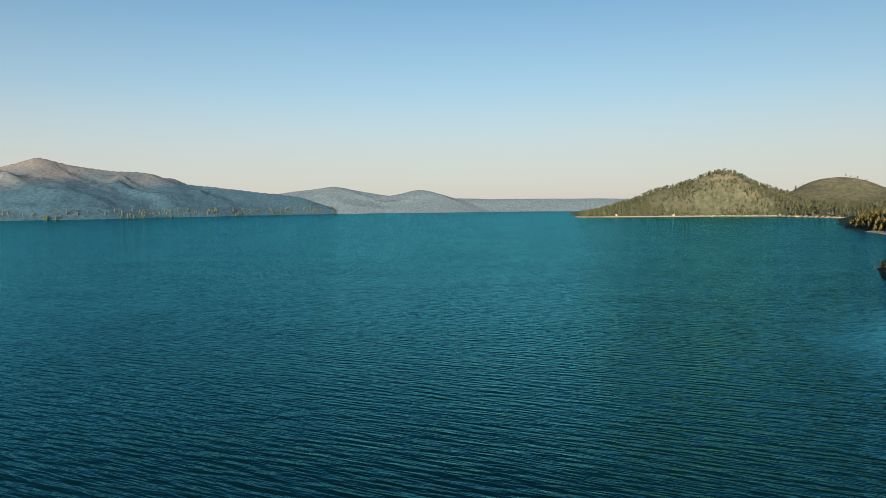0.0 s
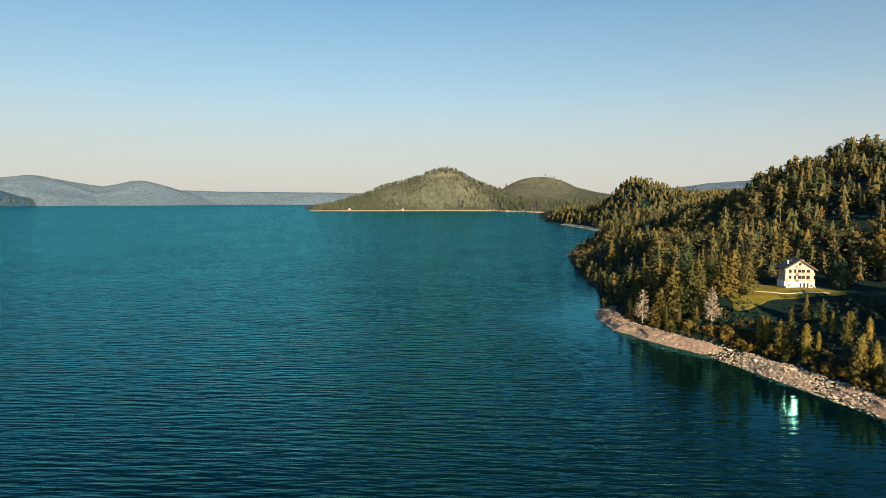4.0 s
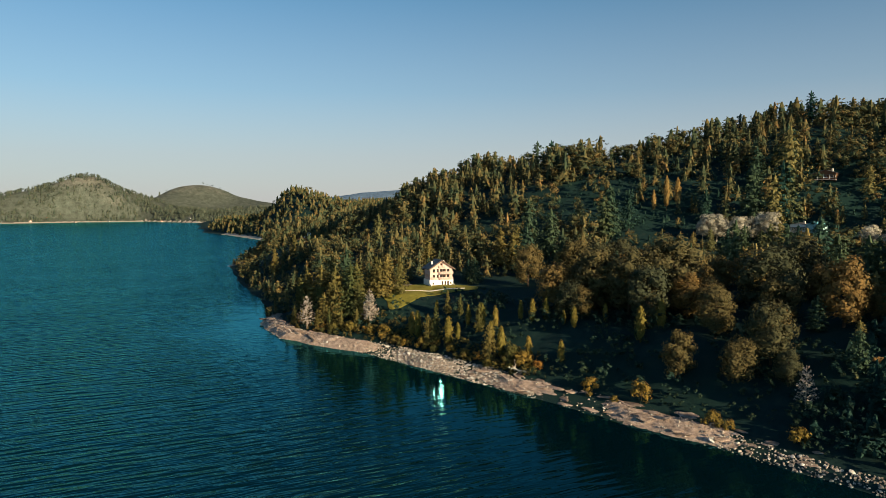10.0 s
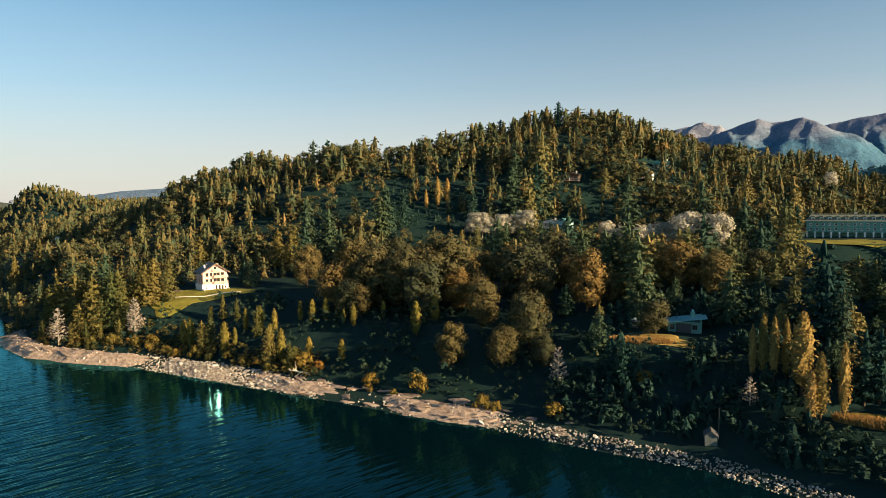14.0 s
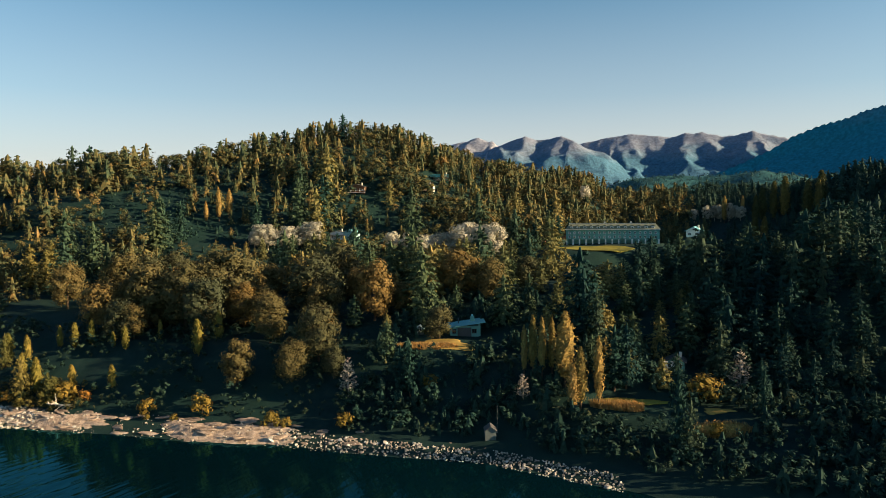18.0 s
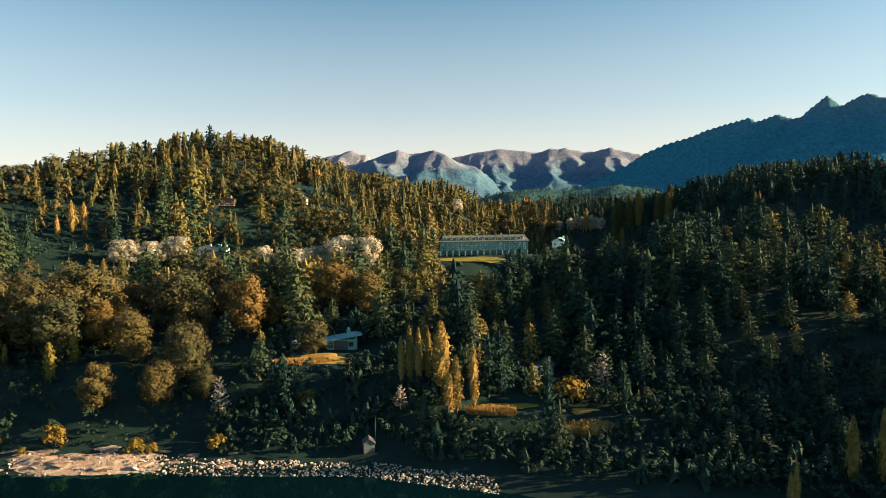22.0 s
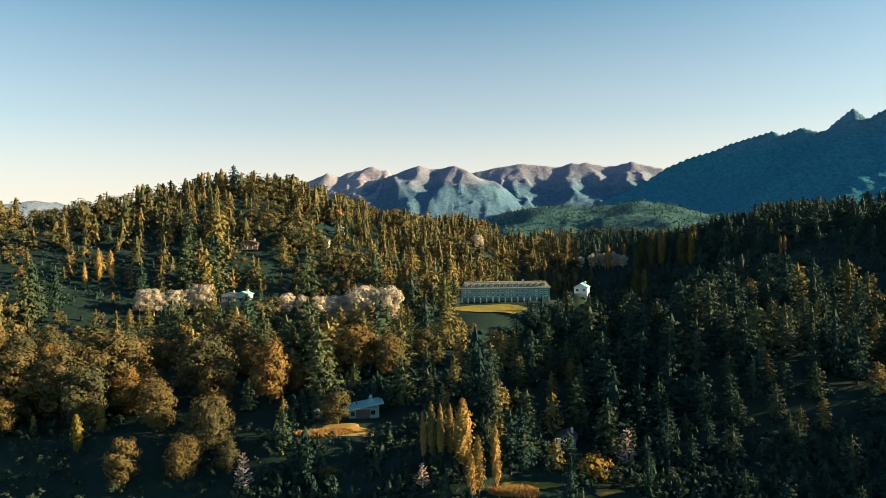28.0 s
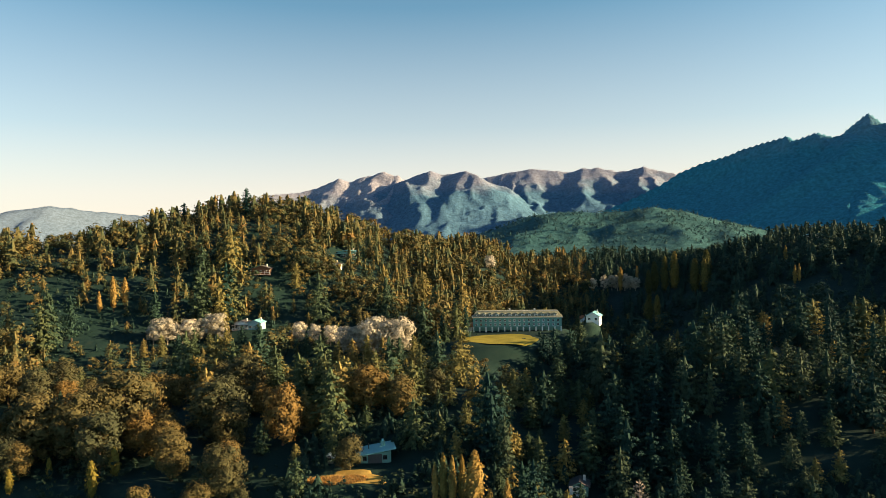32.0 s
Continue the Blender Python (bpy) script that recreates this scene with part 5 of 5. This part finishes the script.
def balcony(parent, x0, x1, z, deep):
    b = part("balcony", block(x0, x1, -deep, -0.003, z - 0.16, z), TIMBER, parent)
    part("rail", block(x0, x1, -deep, -deep + 0.09, z + 0.95, z + 1.05), TIMBER, b)
    n = int((x1 - x0) / 0.28)
    for k in range(n + 1):
        px = x0 + (x1 - x0 - 0.2) * k / n
        part("baluster", block(px, px + 0.2, -deep + 0.015, -deep + 0.055, z + 0.003, z + 0.947), TIMBER, b)
    for x in (x0, x1 - 0.08):
        part("rail", block(x, x + 0.08, -deep + 0.093, -0.003, z + 0.95, z + 1.05), TIMBER, b)
    return b


def chalet():
    """Three storeys under a broad gable; local x along the front, y to the back."""
    root = new("chalet")
    root.matrix_basis = Matrix.Translation((-229.1, 207.3, 20.45)) @ Matrix.Rotation(radians(69.6), 4, "Z") @ Matrix.Diagonal((0.71, 0.71, 0.91, 1))
    w, deep, base, eave, ridge = 15.0, 11.0, 3.1, 8.9, 12.6
    part("base_wall", block(-w / 2 - 0.5, w / 2 + 0.5, 0.0, deep, -1.0, base), WHITEWASH, root, "whitewashed ground floor")
    part("wall", block(-w / 2, w / 2, 0.35, deep - 0.3, base + 0.003, eave), TIMBER, root, "honey-coloured timber upper floors")
    part("gable", prism([(-w / 2, eave + 0.003), (w / 2, eave + 0.003), (0, ridge - 0.05)], 0.35, deep - 0.3), TIMBER, root)
    gable_roof(root, w, 0.35, deep - 0.3, eave, ridge, 1.5, SLATE)
    for s in (-1, 1):
        slope = (ridge - eave) / (w / 2)
        xo = w / 2 + 1.5
        bm2 = prism([(0, ridge - 0.02), (s * xo, ridge - slope * xo - 0.02), (s * xo, ridge - slope * xo - 0.34), (0, ridge - 0.34)][:: s], -1.22, -1.16)
        bmesh.ops.recalc_face_normals(bm2, faces=bm2.faces[:])
        part("bargeboard", bm2, DARKTIMBER, root)
    for x, y in ((-4.6, 5.0), (-1.9, 8.0), (3.6, 5.5), (4.8, 9.0)):
        c = part("chimney", block(x - 0.38, x + 0.38, y - 0.38, y + 0.38, 9.2, 11.75, 0.04), WHITEWASH, root)
        part("cap", block(x - 0.48, x + 0.48, y - 0.48, y + 0.48, 11.753, 11.95), STONEWALL, c)
    for z in (base + 0.9, base + 3.7):
        window(root, -5.0, z, 1.5, 1.5, 0.35, DARKTIMBER)
        window(root, -2.4, z, 1.2, 1.6, 0.35, DARKTIMBER)
    for z in (base + 0.25, base + 3.0):
        for x in (0.0, 2.0, 4.6):
            window(root, x, z, 1.85, 2.2, 0.35, DARKTIMBER, "balcony_door")
    for x0, x1, z, q in ((-1.4, 7.4, base + 0.16, 1.9), (-1.4, 7.4, base + 2.95, 1.9), (-6.8, -3.4, base + 0.16, 0.8), (-1.8, 2.2, base + 6.0, 1.1)):
        b = balcony(root, x0, x1, z, q)
        b.location.y = 0.345
    window(root, 0.1, eave + 0.4, 1.5, 1.9, 0.35, DARKTIMBER, "balcony_door")
    for x in (0.6, 2.6, 4.4):
        window(root, x, 0.35, 1.1, 2.1, 0.0, DARKTIMBER, "door")
    window(root, 6.3, 0.9, 0.9, 1.0, 0.0, DARKTIMBER)
    window(root, -5.6, 0.9, 0.9, 0.9, 0.0, DARKTIMBER)
    for x in (-7.85, 7.75):
        part("terrace_wall", block(x, x + 0.12, -2.4, -0.003, -0.8, 1.1), WHITEWASH, root)
    for k in range(3):
        part("shutter", block(-w / 2 - 0.06, -w / 2 - 0.003, 2.0 + 3.6 * k, 3.0 + 3.6 * k, base + 1.0, base + 2.6), REDROOF, root)
    tagged(root, "three-storey timber chalet with white ground floor and balconies", "house")


def hotel():
    """A long grey-green block with an arcade, two rows of windows and dormers."""
    root = new("hotel")
    root.matrix_basis = Matrix.Translation((-10.0, 334.5, 41.6)) @ Matrix.Rotation(radians(-1.0), 4, "Z") @ Matrix.Diagonal((0.98, 1, 0.9, 1))
    w, deep, eave, ridge = 44.0, 13.0, 7.4, 10.6
    part("wall", block(0, w, 0.9, deep, 2.503, eave), TEALWALL, root)
    part("arcade_wall", block(0, w, 3.2, deep - 0.5, -1.2, 2.5), TEALWALL, root, "shaded wall behind the arcade")
    for k in range(15):
        x = k * (w - 0.6) / 14
        part("pillar", block(x, x + 0.6, 0.9, 1.5, -1.2, 2.497), WHITEWASH, root)
        if k < 14:
            span = (w - 0.6) / 14 - 0.6
            curve = [(x + 0.603 + (span - 0.006) * u, 2.35 - 0.75 * (2 * u - 1) ** 2) for u in (1.0, 0.88, 0.7, 0.5, 0.3, 0.12, 0.0)]
            bm = prism([(x + 0.603, 2.497), (x + 0.597 + span, 2.497)] + curve, 0.95, 1.4)
            bmesh.ops.recalc_face_normals(bm, faces=bm.faces[:])
            part("arch", bm, TEALWALL, root)
    for row, z in ((0, 3.1), (1, 5.3)):
        for k in range(18):
            x = 1.7 + k * 2.38
            window(root, x, z, 1.0, 1.25, 0.9)
    # Cornice in pale stone: the sun grazing this edge is put into the colour.
    part("sunlit_cornice", block(-0.5, w + 0.5, 0.2, deep + 0.6, eave + 0.003, eave + 0.35), STONEWALL, root)
    bm = bmesh.new()
    lo = [bm.verts.new(p) for p in ((-0.4, 0.3, eave + 0.353), (w + 0.4, 0.3, eave + 0.353), (w + 0.4, deep + 0.5, eave + 0.353), (-0.4, deep + 0.5, eave + 0.353))]
    hi = [bm.verts.new(p) for p in ((1.6, 4.2, ridge), (w - 1.6, 4.2, ridge), (w - 1.6, deep - 3.4, ridge), (1.6, deep - 3.4, ridge))]
    bm.faces.new(lo[::-1])
    bm.faces.new(hi)
    for i in range(4):
        bm.faces.new((lo[i], lo[(i + 1) % 4], hi[(i + 1) % 4], hi[i]))
    part("roof", bm, HOTELROOF, root, "olive shingle hipped roof")
    # Pale cap added for the sunlit line along the ridge.
    part("sunlit_ridge_cap", block(1.4, w - 1.4, 4.0, 4.4, ridge + 0.003, ridge + 0.25), STONEWALL, root)
    for k in range(13):
        x = 2.6 + k * 3.2
        d = part("dormer", block(x - 0.75, x + 0.75, 1.15, 4.0, eave + 0.5, eave + 1.95), WHITEWASH, root)
        part("dormer_roof", prism([(x - 1.05, eave + 1.953), (x + 1.05, eave + 1.953), (x, eave + 2.6)], 0.85, 4.2), HOTELROOF, d)
        window(d, x, eave + 0.75, 0.9, 0.95, 1.147)
    for x in (18.0, 30.5):
        part("chimney", block(x, x + 0.9, 6, 6.9, ridge - 0.4, ridge + 1.1), STONEWALL, root)
    part("annex", block(-7.0, -0.6, 2.0, 9.0, -1.2, 2.4), STONEWALL, root, "low pale side wing")
    bm = prism([(-7.6, 2.403), (-0.1, 2.403), (-0.1, 4.4)], 1.5, 9.5)
    bmesh.ops.recalc_face_normals(bm, faces=bm.faces[:])
    part("annex_roof", bm, REDROOF, root, "reddish lean-to roof")
    tagged(root, "long grey-green hotel with arcade, window rows and dormers", "hotel")


def cottage(name, label, x, y, turn, w, deep, high, ridge, wall, roof, z=None, windows=2, porch=False, over=0.6, chimney=True):
    """A small gabled house; front to -y."""
    root = new(name)
    z = float(land(x, y)) if z is None else z
    root.matrix_basis = Matrix.Translation((x, y, z)) @ Matrix.Rotation(radians(turn), 4, "Z")
    part("wall", block(-w / 2, w / 2, 0, deep, -2.0, high), wall, root)
    part("gable", prism([(-w / 2, high + 0.003), (w / 2, high + 0.003), (0, ridge - 0.05)], 0, deep), wall, root)
    gable_roof(root, w, 0, deep, high, ridge, over, roof, 0.18)
    for k in range(windows):
        window(root, -w / 2 + w * (k + 0.5) / windows, 0.9, min(1.3, w / windows * 0.6), 1.2)
    if high > 4:
        for k in range(windows):
            window(root, -w / 2 + w * (k + 0.5) / windows, 3.6, min(1.3, w / windows * 0.6), 1.2)
    if porch:
        part("deck", block(-w / 2 - 0.5, w / 2 + 0.5, -2.6, -0.003, -0.3, 0.0), TIMBER, root)
        for k in range(5):
            px = -w / 2 - 0.4 + (w + 0.65) * k / 4
            part("post", block(px, px + 0.15, -2.55, -2.4, 0.003, 2.3), WHITEWASH, root)
        part("porch_rail", block(-w / 2 - 0.4, w / 2 + 0.4, -2.38, -2.3, 0.85, 0.95), WHITEWASH, root)
        part("porch_roof", block(-w / 2 - 0.7, w / 2 + 0.7, -2.8, -0.15, 2.303, 2.45), roof, root)
    if chimney:
        part("chimney", block(w * 0.2, w * 0.2 + 0.7, deep * 0.6, deep * 0.6 + 0.7, high, ridge + 0.9), STONEWALL, root)
    tagged(root, label, "house")
    return root


def pavilion():
    """A low house under a wide single-pitch teal metal roof."""
    root = new("pavilion")
    root.matrix_basis = Matrix.Translation((-36.2, 203.5, 19.9)) @ Matrix.Rotation(radians(14), 4, "Z")
    part("wall", block(-4.2, 4.4, 0.0, 6.0, -1.2, 2.9), TEALWALL, root)
    # Slate panel on the wall stands in for the shade of an opening.
    part("shade_panel", block(-2.0, 2.2, -0.06, -0.003, -0.6, 2.5), SLATE, root, "dark panel in place of the shaded opening")
    bm = prism([(-5.6, 2.6), (6.4, 4.2), (6.4, 4.38), (-5.6, 2.78)], -1.6, 7.4)
    bmesh.ops.recalc_face_normals(bm, faces=bm.faces[:])
    part("roof", bm, TEALROOF, root, "wide single-pitch teal metal roof")
    part("side_wall", block(4.403, 5.0, 0.4, 5.6, -1.2, 3.5), TEALWALL, root)
    for k in range(9):
        part("roof_seam", prism([(-5.6 + 1.45 * k, 2.783 + 0.1933 * k), (-5.52 + 1.45 * k, 2.794 + 0.1933 * k), (-5.52 + 1.45 * k, 2.85 + 0.1933 * k), (-5.6 + 1.45 * k, 2.84 + 0.1933 * k)], -1.6, 7.4), TEALROOF, root)
    c = part("chimney", block(2.2, 3.4, 3.6, 4.6, 3.9, 5.3), TEALWALL, root)
    part("cowl", block(2.5, 3.1, 3.8, 4.4, 5.303, 5.9), TEALROOF, c)
    part("flue", block(-1.7, -1.4, 3.2, 3.5, 3.3, 5.0), SLATE, root)
    window(root, 3.1, 0.8, 1.4, 1.3, 0.0, SLATE)
    window(root, -3.0, 0.8, 1.2, 1.3, 0.0, SLATE)
    tagged(root, "low house with a wide teal metal roof in the clearing", "house")


chalet()
hotel()
pavilion()
cottage("hut", "small weathered board hut with a gable roof by the shore", -22.2, 161.0, 12, 2.6, 3.0, 2.3, 3.3, GREYWOOD, SLATE, 2.55, 0, False, 0.25, False)
mast = new("pole")
part("shaft", block(-0.05, 0.05, -0.05, 0.05, -0.5, 7.0), GREYWOOD, mast)
part("base", block(-0.15, 0.15, -0.15, 0.15, -0.5, 0.1), STONEWALL, mast)
mast.matrix_basis = Matrix.Translation((-21.2, 165.2, float(land(-21.2, 165.2))))
tagged(mast, "thin wooden pole behind the shore hut", "pole")
cottage("garden_shed", "tiny white-roofed shed beside the pavilion", -49.5, 201, 5, 2.2, 2.2, 2.0, 2.7, GREYWOOD, WHITEWASH, None, 1, False, 0.4, False)
cottage("house", "house with white windows behind silver poplars, shade put into its pale teal walls", -118.5, 332, -4, 6.5, 6, 3.6, 4.9, SHADED_WHITE, TEALROOF, 43.9, 3, False)
cottage("house", "white two-storey house wing behind silver poplars", -126, 334, 2, 7, 5, 3.6, 4.4, WHITEWASH, SLATE, 43.9, 4, True)
cottage("house", "dark hillside house with a white porch", -131.5, 381, 5, 10, 7, 3.2, 4.8, DARKTIMBER, SLATE, None, 3, True)
cottage("house", "hillside house with a pale flat teal roof", -91, 424, -5, 12, 7, 3.4, 4.3, TEALWALL, TEALROOF, None, 4, True)
cottage("house", "hillside house with a white balcony", -96.5, 405, 0, 11, 6, 3.0, 4.4, WHITEWASH, SLATE, None, 4, True)
cottage("house", "small white gabled house beside the hotel", 49.5, 346, -18, 6.5, 7, 3.0, 4.8, WHITEWASH, TEALROOF, 44.4, 2, False)
cottage("house", "small white house with a red roof above the hotel", 38, 398, 10, 6, 5, 3.2, 4.8, WHITEWASH, REDROOF, None, 2, False)
cottage("house", "small house with a red roof among conifers", 57, 430, 15, 6, 5, 3.2, 4.8, WHITEWASH, REDROOF, None, 2, False)
cottage("cabin", "hilltop cabin with a teal metal roof", 189, 418, -20, 9, 6, 3.0, 4.2, GREYWOOD, TEALROOF, None, 3, False)
cottage("cabin", "long low hilltop cabin with a teal roof", 222, 402, -25, 11, 6, 3.0, 4.2, GREYWOOD, TEALROOF, None, 4, False)
cottage("house", "reddish house with white walls on the cape", -524, 309, 55, 9, 7, 3.4, 5.2, REDROOF, REDROOF, None, 3, True)
cottage("tower", "white block of the cape house", -518, 313, 55, 3.4, 3.4, 6.6, 7.2, WHITEWASH, WHITEWASH, None, 1, False, 0.1, False)
cottage("cottage", "teal cottage with white chimneys under the pines", 24, 197, -10, 5, 5, 2.6, 3.8, TEALWALL, SLATE, None, 2, False)
for x, y in ((21.5, 195.5), (23.4, 196.3)):
    pillar = new("chimney_stack")
    part("shaft", block(-0.45, 0.45, -0.45, 0.45, -0.5, 2.6, 0.03), WHITEWASH, pillar)
    part("cap", block(-0.55, 0.55, -0.55, 0.55, 2.603, 2.75), STONEWALL, pillar)
    pillar.matrix_basis = Matrix.Translation((x, y, float(land(x, y))))
    tagged(pillar, "white rendered chimney stack by the pines", "chimney")

# the pale kerb of the drive in front of the chalet
kerb_v, kerb_f = [], []
for k in range(25):
    u = k / 24
    x, y = -240 + 25.5 * u, 190.8 + 17.0 * u - 3.2 * math.sin(math.pi * u)
    for dx, dy, dz in ((0.3, -0.3, -0.4), (0.3, -0.3, 0.55), (-0.3, 0.3, 0.55), (-0.3, 0.3, -0.4)):
        kerb_v.append((x + dx, y + dy, float(land(x, y)) + dz))
    if k:
        for i in range(4):
            a, b = 4 * (k - 1) + i, 4 * (k - 1) + (i + 1) % 4
            kerb_f.append((a, b, b + 4, a + 4))
kerb_f += [(3, 2, 1, 0), (96, 97, 98, 99)]
tagged(new("garden_wall", mesh_from("garden_wall", kerb_v, kerb_f, STONEWALL)), "low pale curved wall across the chalet lawn", "wall")

for k, (x, y) in enumerate(((-2592, 300), (-2590, 420), (-2596, 505), (-2620, 560), (-2592, 640), (-2580, 745), (-2440, 880), (-2330, 935))):
    cottage("far_house", "tiny pale house on the headland shore", x - 14, y + 6, 80 + 9 * k, 8, 6, 3.5, 5.5, GREYWOOD if k % 2 else TIMBER, REDROOF if k % 3 == 0 else SLATE, float(headland_height(x - 14, y + 6)), 3, False, 0.6, False)
